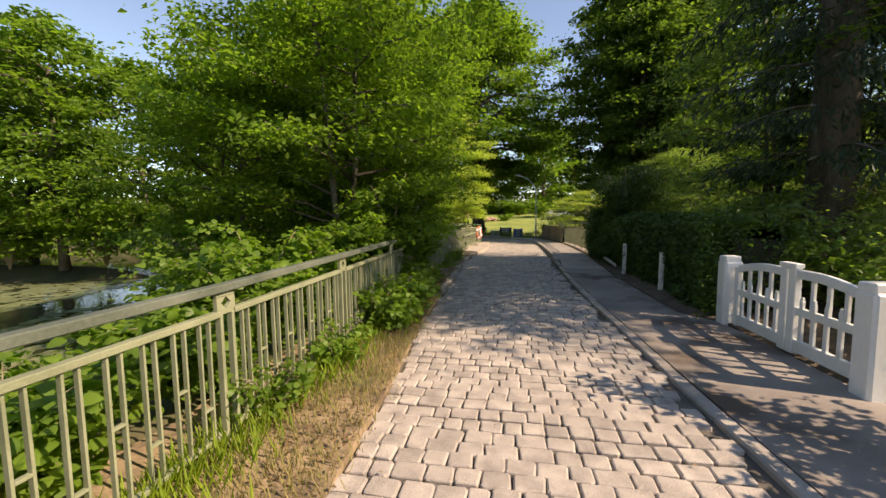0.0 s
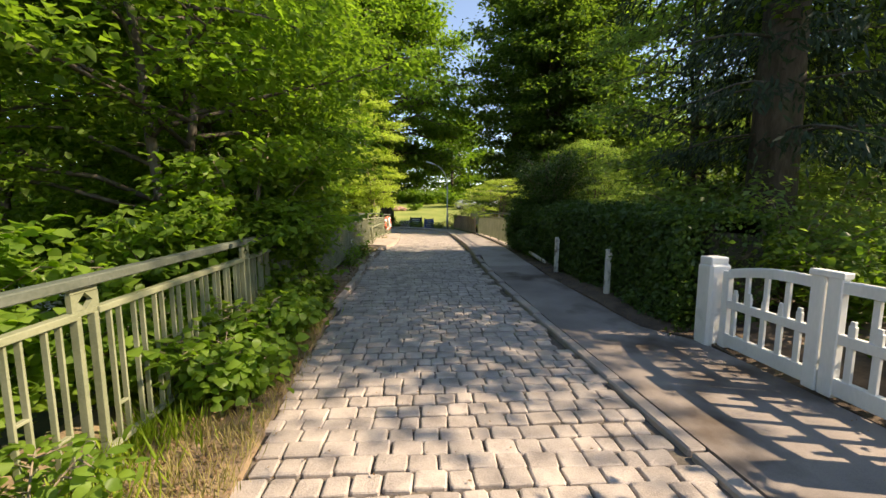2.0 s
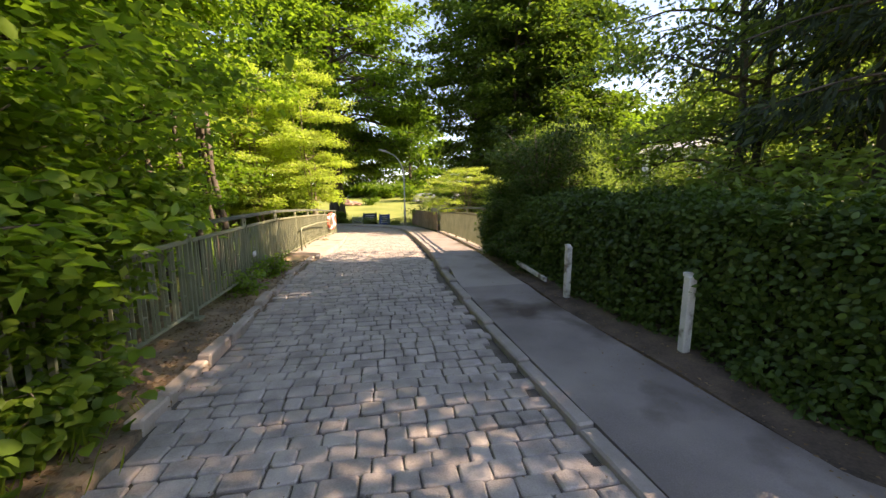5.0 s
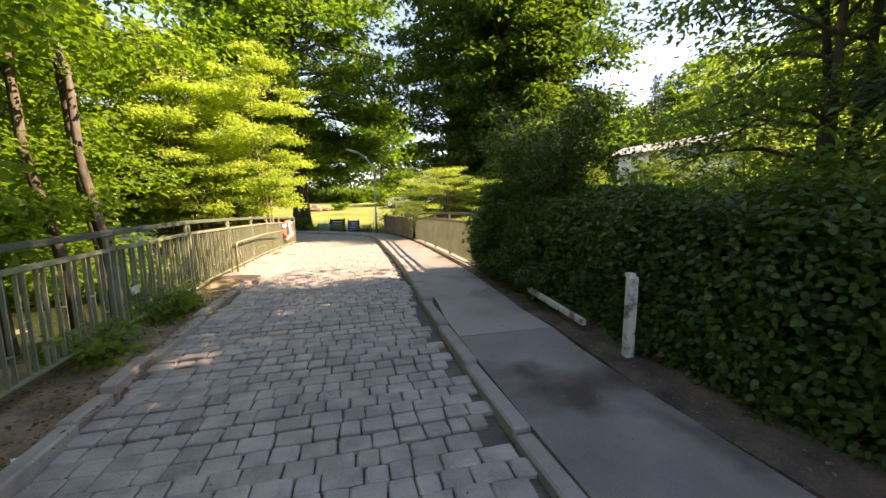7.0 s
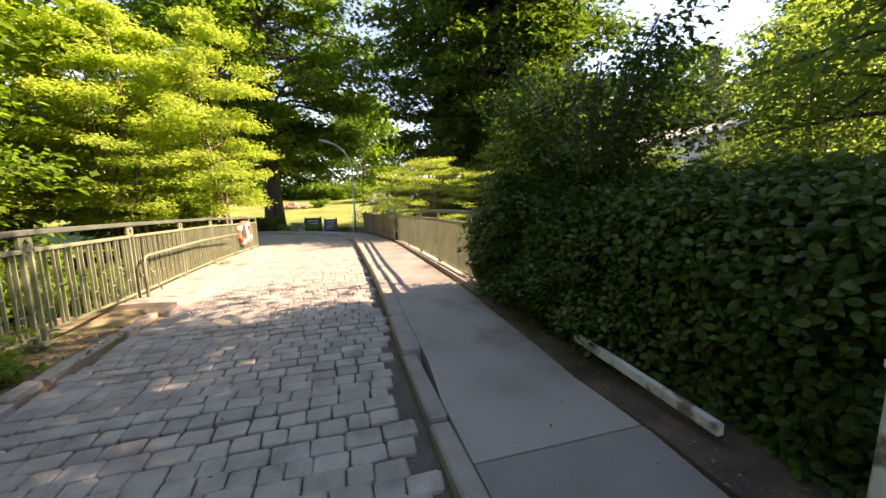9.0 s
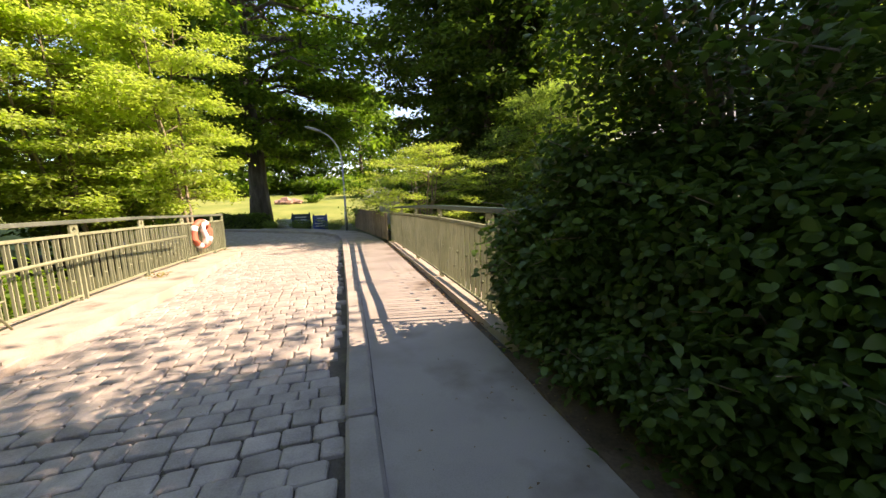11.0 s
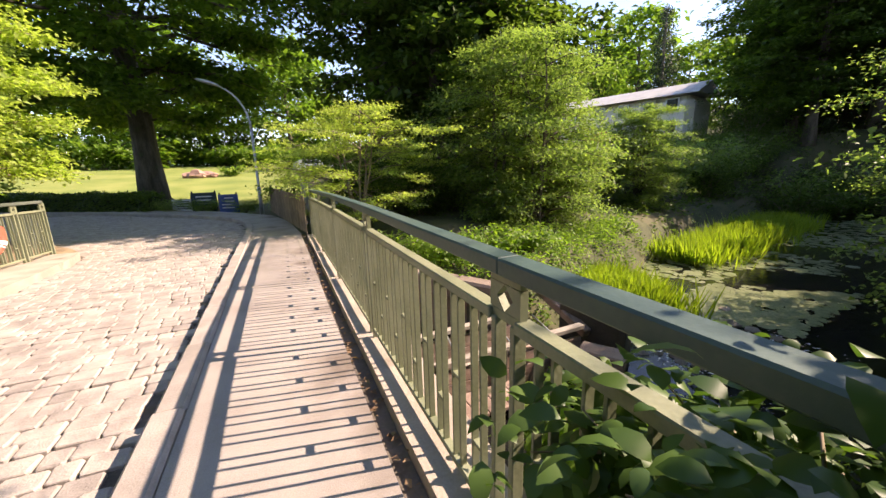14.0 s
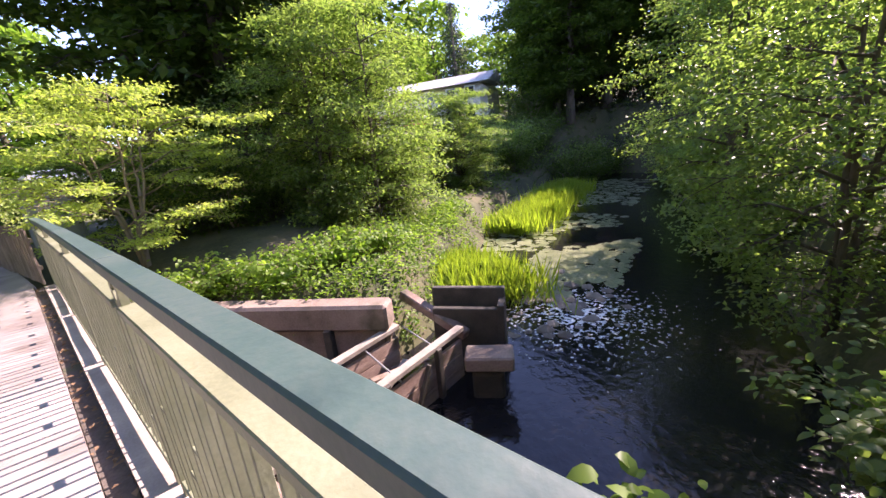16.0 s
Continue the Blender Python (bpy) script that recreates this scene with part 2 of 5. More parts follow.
# ---------------------------------------------------------------- mesh helpers
class Shape:
    """Vertices and faces gathered for one mesh."""
    def __init__(self):
        self.v, self.f = [], []

    def box(self, c, s, turn=None):
        """A box of size s with its centre at c and softened upper look: all twelve edges chamfered."""
        b = min(s) * 0.12
        k = len(self.v)
        hx, hy, hz = (a / 2 for a in s)
        for sx in (-1, 1):
            for sy in (-1, 1):
                for sz in (-1, 1):
                    for q in ((hx - b, hy - b, hz), (hx - b, hy, hz - b), (hx, hy - b, hz - b)):
                        p = Vector((sx * q[0], sy * q[1], sz * q[2]))
                        self.v.append(tuple((turn @ p if turn else p) + Vector(c)))
        def i(sx, sy, sz, n):
            return k + ((sx > 0) * 4 + (sy > 0) * 2 + (sz > 0)) * 3 + n
        P, N = 1, -1
        for z in (N, P):
            q = [i(N, N, z, 0), i(P, N, z, 0), i(P, P, z, 0), i(N, P, z, 0)]
            self.f.append(q if z > 0 else q[::-1])
            q = [i(N, z, N, 1), i(P, z, N, 1), i(P, z, P, 1), i(N, z, P, 1)]
            self.f.append(q[::-1] if z > 0 else q)
            q = [i(z, N, N, 2), i(z, P, N, 2), i(z, P, P, 2), i(z, N, P, 2)]
            self.f.append(q if z > 0 else q[::-1])
        for a in (N, P):
            for c2 in (N, P):
                self.f.append([i(N, a, c2, 0), i(P, a, c2, 0), i(P, a, c2, 1), i(N, a, c2, 1)])
                self.f.append([i(a, N, c2, 0), i(a, P, c2, 0), i(a, P, c2, 2), i(a, N, c2, 2)])
                self.f.append([i(a, c2, N, 1), i(a, c2, P, 1), i(a, c2, P, 2), i(a, c2, N, 2)])
                for d in (N, P):
                    self.f.append([i(a, c2, d, 0), i(a, c2, d, 1), i(a, c2, d, 2)])
        return self

    def tube(self, pts, radii, n=6, flat=1.0):
        k = len(self.v)
        pts = [Vector(p) for p in pts]
        for j, p in enumerate(pts):
            d = (pts[min(j + 1, len(pts) - 1)] - pts[max(j - 1, 0)]).normalized()
            a = d.cross(Vector((0, 0, 1)) if abs(d.z) < 0.9 else Vector((1, 0, 0))).normalized()
            b = a.cross(d)
            r = radii[j] if hasattr(radii, "__len__") else radii
            for m in range(n):
                w = 2 * math.pi * m / n
                self.v.append(tuple(p + r * (math.cos(w) * a + flat * math.sin(w) * b)))
        for j in range(len(pts) - 1):
            for m in range(n):
                q = k + j * n
                self.f.append([q + m, q + (m + 1) % n, q + n + (m + 1) % n, q + n + m])
        self.f.append([k + m for m in range(n)][::-1])
        self.f.append([k + (len(pts) - 1) * n + m for m in range(n)])
        return self

    def prism(self, outline, z0, z1):
        """An upright prism over a plan outline."""
        k, n = len(self.v), len(outline)
        self.v += [(x, y, z0) for x, y in outline] + [(x, y, z1) for x, y in outline]
        self.f.append([k + n + j for j in range(n)])
        self.f.append([k + j for j in range(n)][::-1])
        for j in range(n):
            self.f.append([k + j, k + (j + 1) % n, k + n + (j + 1) % n, k + n + j])
        return self

    def lump(self, c, r, squash=(1, 1, 1), rough=0.2, seed=0, sub=2):
        bm = bmesh.new()
        bmesh.ops.create_icosphere(bm, subdivisions=sub, radius=1)
        k = len(self.v)
        for q in bm.verts:
            d = 1 + rough * 2 * noise.noise(q.co * 1.7 + Vector((seed * 3.1, seed * 1.7, 0)))
            self.v.append((c[0] + q.co.x * r * squash[0] * d, c[1] + q.co.y * r * squash[1] * d, c[2] + q.co.z * r * squash[2] * d))
        self.f += [[k + q.index for q in f.verts] for f in bm.faces]
        bm.free()
        return self

    def mesh(self, name, mat, smooth=False):
        me = bpy.data.meshes.new(name)
        me.from_pydata(self.v, [], self.f)
        bm = bmesh.new()
        bm.from_mesh(me)
        bmesh.ops.recalc_face_normals(bm, faces=bm.faces)
        bm.to_mesh(me)
        bm.free()
        me.materials.append(mat)
        if smooth:
            me.polygons.foreach_set("use_smooth", [True] * len(me.polygons))
        return me


def thing(name, at, label, category, group="", kind=""):
    ob = new(name)
    ob.location = at
    ob.empty_display_size = 0.2
    return tagged(ob, label, category, group, kind)


def solo(name, shape, mat, label, category, group="", kind="", smooth=False, at=None):
    """A top-level thing that is one mesh; at: where its own origin stands, the shape being given round it."""
    ob = new(name, shape.mesh(name, mat, smooth) if isinstance(shape, Shape) else shape)
    if at:
        ob.location = at
    return tagged(ob, label, category, group, kind)


def part(name, shape, mat, parent, label="", smooth=False, at=None, rot=None):
    """One mesh under a thing or a part, given in its parent's own space."""
    ob = new(name, shape.mesh(name, mat, smooth) if isinstance(shape, Shape) else shape)
    ob.parent = parent
    if at:
        ob.location = at
    if rot:
        ob.rotation_euler = [radians(a) for a in rot]
    if label:
        ob["label"] = label
    return ob


def unit(a):
    return a / np.maximum(np.linalg.norm(a, axis=-1, keepdims=True), 1e-6)


def leaf_mesh(name, at, axis, up, size, mat, wide=0.6, fold=0.18, full=False):
    """Folded leaf blades for arrays of places, axes and sizes: two triangles each, or six with a rounded outline."""
    n = len(at)
    axis = unit(axis)
    side = unit(np.cross(axis, up))
    nor = np.cross(side, axis)
    s = size[:, None]
    if full:
        rim = ((0, 0, 0), (0.16, 0.36, 0.7), (0.42, 0.52, 0.9), (0.74, 0.36, 0.5), (1, 0, -0.3), (0.74, -0.36, 0.5), (0.42, -0.52, 0.9), (0.16, -0.36, 0.7))
        tris = [0, 1, 7, 1, 2, 7, 7, 2, 6, 2, 3, 6, 6, 3, 5, 3, 4, 5]
    else:
        rim = ((0, 0, 0), (0.45, 0.5, 1), (1, 0, 0), (0.45, -0.5, 1))
        tris = [0, 1, 2, 0, 2, 3]
    k = len(rim)
    v = np.stack([at + axis * s * a + side * s * wide * b + nor * s * fold * c for a, b, c in rim], 1)
    tri = (np.arange(n)[:, None] * k + np.array(tris)).reshape(-1)
    me = bpy.data.meshes.new(name)
    me.vertices.add(n * k)
    me.vertices.foreach_set("co", v.reshape(-1))
    me.loops.add(len(tri))
    me.loops.foreach_set("vertex_index", tri.astype(np.int32))
    me.polygons.add(len(tri) // 3)
    me.polygons.foreach_set("loop_start", np.arange(0, len(tri), 3, dtype=np.int32))
    me.update(calc_edges=True)
    me.materials.append(mat)
    return me


def leaves_at(rng, pts, mat, size, spread, per, flat=0.35, droop=0.35, wide=0.6, name="leaves", outward=None, full=False):
    """Sprays of leaves round twig points."""
    n = len(pts) * per
    at = np.repeat(pts, per, axis=0) + rng.normal(size=(n, 3)) * spread * np.array([1, 1, flat])
    w = rng.uniform(0, 2 * np.pi, n)
    axis = np.stack([np.cos(w), np.sin(w), -droop + rng.normal(size=n) * 0.35], 1)
    if outward is not None:
        axis[:, :2] += np.repeat(outward, per, axis=0)[:, :2]
    up = unit(np.stack([rng.normal(size=n) * 0.45, rng.normal(size=n) * 0.45, np.ones(n)], 1))
    return leaf_mesh(name, at, axis, up, size * rng.uniform(0.6, 1.25, n), mat, wide, 0.18, full)


def grow(rng, h, r, base, trunk_r, limbs, twigs, lean=(0, 0), rise=0.5, droop=0.3, shape_power=0.7, stems=1, splay=0.15, twig_wood=True):
    """Trunk and limbs as one mesh shape, with the points at which the leaves sit."""
    wood, pts, outs = Shape(), [], []
    for s in range(stems):
        w0 = 2 * math.pi * s / stems + rng.uniform(0, 1)
        lx = lean[0] + (splay * math.cos(w0) if stems > 1 else 0)
        ly = lean[1] + (splay * math.sin(w0) if stems > 1 else 0)
        hh = h * rng.uniform(0.85, 1.0) if stems > 1 else h
        line = []
        for j in range(9):
            u = j / 8
            line.append(Vector((lx * hh * u + rng.normal() * 0.012 * hh * (u > 0) * u, ly * hh * u + rng.normal() * 0.012 * hh * u, hh * u)))
        tr = [trunk_r * (1.25 if j == 0 else 1) * (1 - 0.92 * j / 8) for j in range(9)]
        line[0].z = -0.25
        wood.tube(line, tr, 9 if trunk_r > 0.15 else 6)
        for b in range(limbs // stems):
            u = base + (0.98 - base) * ((b + rng.uniform(0, 1)) / (limbs // stems))
            env = max(0.12, math.sin(math.pi * min(1, (0.12 + 0.88 * (u - base) / (1 - base)))) ** shape_power)
            w = b * 2.4 + rng.uniform(-0.5, 0.5) + w0
            ln = r * env * rng.uniform(0.65, 1.12)
            k = min(7, int(u * 8))
            p0 = line[k].lerp(line[k + 1], u * 8 - k)
            ax = Vector((math.cos(w), math.sin(w), 0))
            lim = []
            for j in range(5):
                q = j / 4
                z = ln * (rise * q - droop * q * q) + rng.normal() * 0.04 * ln * (j > 0)
                lim.append(p0 + ax * ln * q + Vector((rng.normal(), rng.normal(), 0)) * 0.04 * ln * (j > 0) + Vector((0, 0, z)))
            lr = max(0.008, min(trunk_r * 0.45, 0.02 * ln + 0.006) * (1.15 - 0.6 * u))
            wood.tube(lim, [lr * (1 - 0.85 * j / 4) for j in range(5)], 5)
            for tw in range(twigs):
                q = 0.25 + 0.75 * (tw + rng.uniform(0, 1)) / twigs
                k2 = min(3, int(q * 4))
                a = lim[k2].lerp(lim[k2 + 1], q * 4 - k2)
                w2 = w + rng.choice((-1, 1)) * rng.uniform(0.3, 1.3)
                tl = ln * rng.uniform(0.18, 0.42) * (1.2 - 0.5 * q) + 0.1
                e = a + Vector((math.cos(w2) * tl, math.sin(w2) * tl, tl * rng.uniform(-0.25, 0.3)))
                if twig_wood:
                    wood.tube([a, a.lerp(e, 0.5) + Vector((0, 0, 0.05 * tl)), e], [lr * 0.35, lr * 0.25, 0.003], 3)
                for g in (0.35, 0.7, 1.0):
                    pts.append(a.lerp(e, g))
                    outs.append((math.cos(w2), math.sin(w2), 0))
    return wood, np.array([tuple(p) for p in pts]), np.array(outs)


def make_tree(name, at, label, h, r, base, trunk_r, limbs, twigs, per, leaf, spread, mat, bark=None, seed=1, category="tree", group="", lean=(0, 0),
              rise=0.5, droop=0.3, stems=1, splay=0.15, wide=0.6, leaf_droop=0.35, flat=0.35, shape_power=0.7, full=False, twig_wood=True):
    rng = np.random.default_rng(seed)
    wood, pts, outs = grow(rng, h, r, base, trunk_r, limbs, twigs, lean, rise, droop, shape_power, stems, splay, twig_wood)
    ob = thing(name, at, label, category, group)
    part("trunk", wood, bark or BARK, ob, smooth=True)
    part("crown", leaves_at(rng, pts, mat, leaf, spread, per, flat, leaf_droop, wide, "crown", outs * 0.8, full), mat, ob)
    return ob


def make_spruce(name, at, label, h, r, base, trunk_r, whorls, per, seed, category="tree", group="", needle=0.16, mat=None):
    """Whorls of drooping boughs with hanging needle sprays."""
    rng = np.random.default_rng(seed)
    wood, pts, axes = Shape(), [], []
    wood.tube([(0, 0, -0.3), (0, 0, h * 0.3), (0.02 * h, 0, h * 0.7), (0.02 * h, 0, h)], [trunk_r * 1.2, trunk_r * 0.85, trunk_r * 0.4, 0.02], 12)
    for k in range(whorls):
        u = base + (1 - base) * k / whorls
        ln0 = r * (1 - 0.9 * (u - base) / (1 - base)) * rng.uniform(0.75, 1.1)
        for b in range(6):
            w = b * 1.05 + k * 0.6 + rng.uniform(-0.25, 0.25)
            ln = ln0 * rng.uniform(0.6, 1.1)
            line = []
            for j in range(6):
                q = j / 5
                line.append(Vector((math.cos(w) * ln * q, math.sin(w) * ln * q, u * h + ln * (0.12 * q - 0.45 * q * q + 0.12 * q ** 3))))
            wood.tube(line, [max(0.006, 0.035 * (1 - 0.85 * j / 5) * ln / 3) for j in range(6)], 4)
            n = max(4, int(per * ln / r))
            for g in range(n):
                q = 0.15 + 0.85 * rng.uniform(0, 1)
                k2 = min(4, int(q * 5))
                a = line[k2].lerp(line[k2 + 1], q * 5 - k2)
                sd = rng.choice((-1, 1)) * rng.uniform(0, 0.28) * ln * (1.15 - q)
                pts.append((a.x - math.sin(w) * sd, a.y + math.cos(w) * sd, a.z - abs(sd) * 0.35 - rng.uniform(0, 0.12) * ln * 0.5))
                axes.append((math.cos(w) * 0.6 - math.sin(w) * sd, math.sin(w) * 0.6 + math.cos(w) * sd, -0.9))
    pts, axes = np.array(pts), np.array(axes)
    m = 7
    n = len(pts) * m
    at2 = np.repeat(pts, m, 0) + rng.normal(size=(n, 3)) * np.array([0.09, 0.09, 0.12]) * needle / 0.16
    ax2 = np.repeat(axes, m, 0) + rng.normal(size=(n, 3)) * 0.5
    up = unit(rng.normal(size=(n, 3)))
    ob = thing(name, at, label, category, group)
    part("trunk", wood, BARK, ob, smooth=True)
    part("crown", leaf_mesh("crown", at2, ax2, up, needle * rng.uniform(0.6, 1.4, n), mat or NEEDLES, 0.22, 0.02), mat or NEEDLES, ob)
    return ob


def along(line, y):
    """x on a plan line given as (y, x) pairs."""
    return float(np.interp(y, [a for a, _ in line], [b for _, b in line]))


# ---------------------------------------------------------------- the plan
KERB_LINE = [(1.80, -9), (1.66, 1), (1.57, 3), (1.45, 6), (1.31, 9), (1.25, 11), (1.26, 13), (1.34, 15), (1.36, 17), (1.37, 20), (1.38, 24), (1.40, 26.3), (1.27, 28.2), (0.85, 29.5), (0.0, 30.9), (-1.8, 33.0), (-4.0, 35.2), (-7, 37.8), (-14, 42.5)]
LEFT_LINE = [(-9, -0.85), (1, -1.0), (3, -1.12), (6, -1.42), (8, -1.48), (12, -1.53), (14, -1.54), (15.4, -1.42), (16.6, -1.24), (19, -1.25), (23, -1.43)]
RAIL_LINE = [(-3, -1.9), (2.3, -1.98), (4.2, -2.02), (12, -2.12), (16, -2.13), (20, -2.2), (21.5, -2.2), (24.3, -2.1)]
RAIL_BASE = [(2, 0.03), (4.3, 0.06), (12, 0.21), (14, 0.24), (16, 0.21), (19.6, 0.14), (21.3, 0.08), (23.3, 0.02), (24.3, -0.01)]
BRIDGE_RAIL = [(12.8, 2.78), (14.9, 2.8), (17, 2.83), (23.5, 2.97)]
BRIDGE_BASE = [(12.8, 0.22), (14.9, 0.205), (17, 0.19), (19, 0.15), (21, 0.09), (23.5, 0.0)]
CROWN = [(7, 0), (9.5, 0.05), (12, 0.13), (14, 0.15), (16.5, 0.11), (19, 0.06), (21.5, 0.0), (24, -0.08), (27, -0.18), (33, -0.22), (40, -0.25)]
NORTH = [(3, 23.4), (4.4, 21.3), (5.75, 19.1), (7, 19.1), (9, 20.2), (11.5, 21.2), (15, 23.0), (20, 24.6), (27, 25.2), (40, 26)]
SOUTH = [(3, 13.3), (6, 13.6), (8, 14.3), (10, 14.6), (15, 15.5), (27, 17.5), (40, 21)]


def smooth(a, b, x):
    t = min(1, max(0, (x - a) / (b - a)))
    return t * t * (3 - 2 * t)


def hump(y):
    """The gentle crown of the bridge, from which the lane falls towards the lawn."""
    return along(CROWN, y)


def ground_height(x, y):
    """The land: flat road strip, pond bed, river bed, lawn and wooded hill."""
    n = noise.noise(Vector((x * 0.35, y * 0.35, 0)))
    n2 = noise.noise(Vector((x * 0.06, y * 0.06, 3)))
    z = 0.02 + 0.05 * n
    if y > 30:
        z += 2.3 * smooth(44, 80, y) - 0.35 * smooth(31, 36, y) * (1 - smooth(44, 60, y)) + 2.5 * smooth(75, 120, y)
    if x > 3.2:
        s, e = along([(b, a) for b, a in SOUTH], x), along([(b, a) for b, a in NORTH], x)
        inside = smooth(s - 1.6, s + 0.5, y) * (1 - smooth(e - 0.4, e + 0.9, y)) * (1 - smooth(30, 36, x))
        bank = -0.55 * smooth(e + 6, e, y) * (y > e - 2) * (1 - smooth(24, 34, x))
        hill = 3.4 * smooth(25, 38, x) + 7 * smooth(42, 90, x)
        z = (z + bank + hill) * (1 - inside) + inside * (-2.25 + 0.15 * n)
        z += 0.5 * n2 * smooth(8, 20, x)
    if x < -2.6:
        pond = smooth(-6.0, -8.0, x) * (1 - smooth(16.4 + 0.4 * (x + 8), 18.2 + 0.4 * (x + 8), y)) * smooth(-45, -38, x) * smooth(-26, -20, y)
        mouth = smooth(-2.7, -3.6, x) * smooth(13.8, 15.2, y) * (1 - smooth(21.5, 23.3, y)) * smooth(-45, -38, x)
        wet = max(pond, mouth)
        z = (z - 0.35 * smooth(-2.7, -4.5, x) * (1 - smooth(24, 28, y))) * (1 - wet) + wet * (-1.7 + 0.1 * n)
        z += 3.5 * smooth(-40, -75, x) + (hump(y) - 0.16) * smooth(22, 26, y) * (1 - smooth(42, 52, y))
    if -2.6 <= x <= 3.2:
        under = smooth(14.2, 15.2, y) * (1 - smooth(21, 22.5, y))
        z = (hump(y) - 0.17 if y < 42 else z) * (1 - under) - 2.25 * under
    return z


def spaced(lo, hi, fine_lo, fine_hi, step, coarse):
    a = [fine_lo + step * i for i in range(int((fine_hi - fine_lo) / step) + 1)]
    left, right, g = [], [], coarse
    q = fine_lo
    while q > lo:
        q -= g
        left.append(q)
        g *= 1.25
    q, g = fine_hi, coarse
    while q < hi:
        q += g
        right.append(q)
        g *= 1.25
    return left[::-1] + a + right


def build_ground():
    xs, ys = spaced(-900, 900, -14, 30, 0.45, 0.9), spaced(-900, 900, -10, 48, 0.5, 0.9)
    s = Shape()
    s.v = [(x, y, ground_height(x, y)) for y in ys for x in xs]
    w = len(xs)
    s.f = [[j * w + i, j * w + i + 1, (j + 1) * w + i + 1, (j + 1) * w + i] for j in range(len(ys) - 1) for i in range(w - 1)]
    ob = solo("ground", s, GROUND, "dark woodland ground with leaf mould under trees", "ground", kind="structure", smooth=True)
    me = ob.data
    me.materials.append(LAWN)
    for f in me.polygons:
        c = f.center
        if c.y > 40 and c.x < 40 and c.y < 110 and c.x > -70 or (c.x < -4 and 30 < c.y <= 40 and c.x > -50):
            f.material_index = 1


def resample(line, step):
    pts = [Vector((x, y, 0)) for x, y in line]
    out, carry = [pts[0]], 0.0
    for a, b in zip(pts, pts[1:]):
        ln = (b - a).length
        d = step - carry
        while d <= ln:
            out.append(a.lerp(b, d / ln))
            d += step
        carry = ln - (d - step)
    return out


def smooth_line(line, times=2):
    for _ in range(times):
        q = [line[0]]
        for a, b in zip(line, line[1:]):
            q += [(a[0] * 0.75 + b[0] * 0.25, a[1] * 0.75 + b[1] * 0.25), (a[0] * 0.25 + b[0] * 0.75, a[1] * 0.25 + b[1] * 0.75)]
        line = q + [line[-1]]
    return line


KERB_FINE = smooth_line(KERB_LINE)
KY, KX = [p[1] for p in KERB_FINE], [p[0] for p in KERB_FINE]


def kerb_x(y):
    return float(np.interp(y, KY, KX))


def road_left(y):
    if y <= 23:
        return along(LEFT_LINE, y)
    return -1.43 - 0.16 * (y - 23) ** 1.75


def build_bridge():
    """Deck slab, abutments and the pale edge strips that carry the railings."""
    ob = thing("bridge", (0, 18, 0), "low concrete road bridge with stone abutments over a river", "bridge", kind="structure")
    part("deck", Shape().box((0.2, 0, -0.35), (6.1, 9.2, 0.34)), CONCRETE, ob)
    for y in (-4.4, 3.7):
        part("abutment", Shape().box((0.2, y, -1.3), (6.3, 0.8, 2.2)), CONCRETE, ob)


def build_road():
    s = Shape()
    ys = [-9 + 0.75 * i for i in range(63)]
    for y in ys:
        s.v += [(road_left(y) - 0.12, y, hump(y) - 0.03), (kerb_x(y) + 0.02, y, hump(y) - 0.03)]
    s.f = [[2 * i, 2 * i + 1, 2 * i + 3, 2 * i + 2] for i in range(len(ys) - 1)]
    return solo("road", s, BED, "cobbled lane of worn granite setts with sandy joints", "road", kind="structure")


def build_kerb():
    ob = thing("kerb", (0, 0, 0), "grey granite kerb between cobbled lane and pavement", "kerb", kind="structure")
    pts = resample(KERB_FINE, 1.02)
    for i, (a, b) in enumerate(zip(pts, pts[1:])):
        if a.y > 40:
            break
        d = (b - a).normalized()
        wide, top = (0.13, along([(0, 0.014), (5, 0.03), (10, 0.07), (12.2, 0.08)], a.y)) if a.y < 12.2 else (0.18, 0.125)
        c = (a + b) / 2 + Vector((d.y, -d.x, 0)) * wide / 2
        turn = Matrix.Rotation(math.atan2(d.y, d.x), 3, "Z") @ Matrix.Rotation(radians(random.uniform(-0.6, 0.6)), 3, "X")
        m = part("kerbstone", Shape().box((0, 0, 0), (1.008, wide, 0.3), turn), KERB, ob)
        m.location = (c.x, c.y, hump(c.y) + top - 0.15 + random.uniform(-0.006, 0.006))


def strip(name, x0, x1, ya, yb, z, mat, label, category, step=0.6, thick=0.2, wobble=0.0, rise=0.0):
    """A slab between two plan lines."""
    s = Shape()
    n = max(2, int((yb - ya) / step))
    for i in range(n + 1):
        y = ya + (yb - ya) * i / n
        a, b = x0(y), x1(y)
        cols = 5
        for j in range(cols):
            q = j / (cols - 1)
            s.v.append((a + (b - a) * q, y, hump(y) + rise * min(1, 3 * q) + (z(y) if callable(z) else z) + wobble * noise.noise(Vector((a + (b - a) * q, y, 7)) * 1.5)))
        s.v += [(b, y, hump(y) - thick), (a, y, hump(y) - thick)]
    for i in range(n):
        for j in range(7):
            k = i * 7
            s.f.append([k + j, k + (j + 1) % 7, k + 7 + (j + 1) % 7, k + 7 + j])
    s.f += [[j for j in range(7)][::-1], [n * 7 + j for j in range(7)]]
    return solo(name, s, mat, label, category, kind="structure", smooth=False)


def pave_z(y):
    return along([(0, 0.015), (5, 0.025), (10, 0.065), (12, 0.075), (13.5, 0.1)], y)


def hedge_foot(y):
    return along([(-9, 3.2), (6.1, 3.05), (6.5, 2.9), (10, 2.74), (14, 2.74)], y)


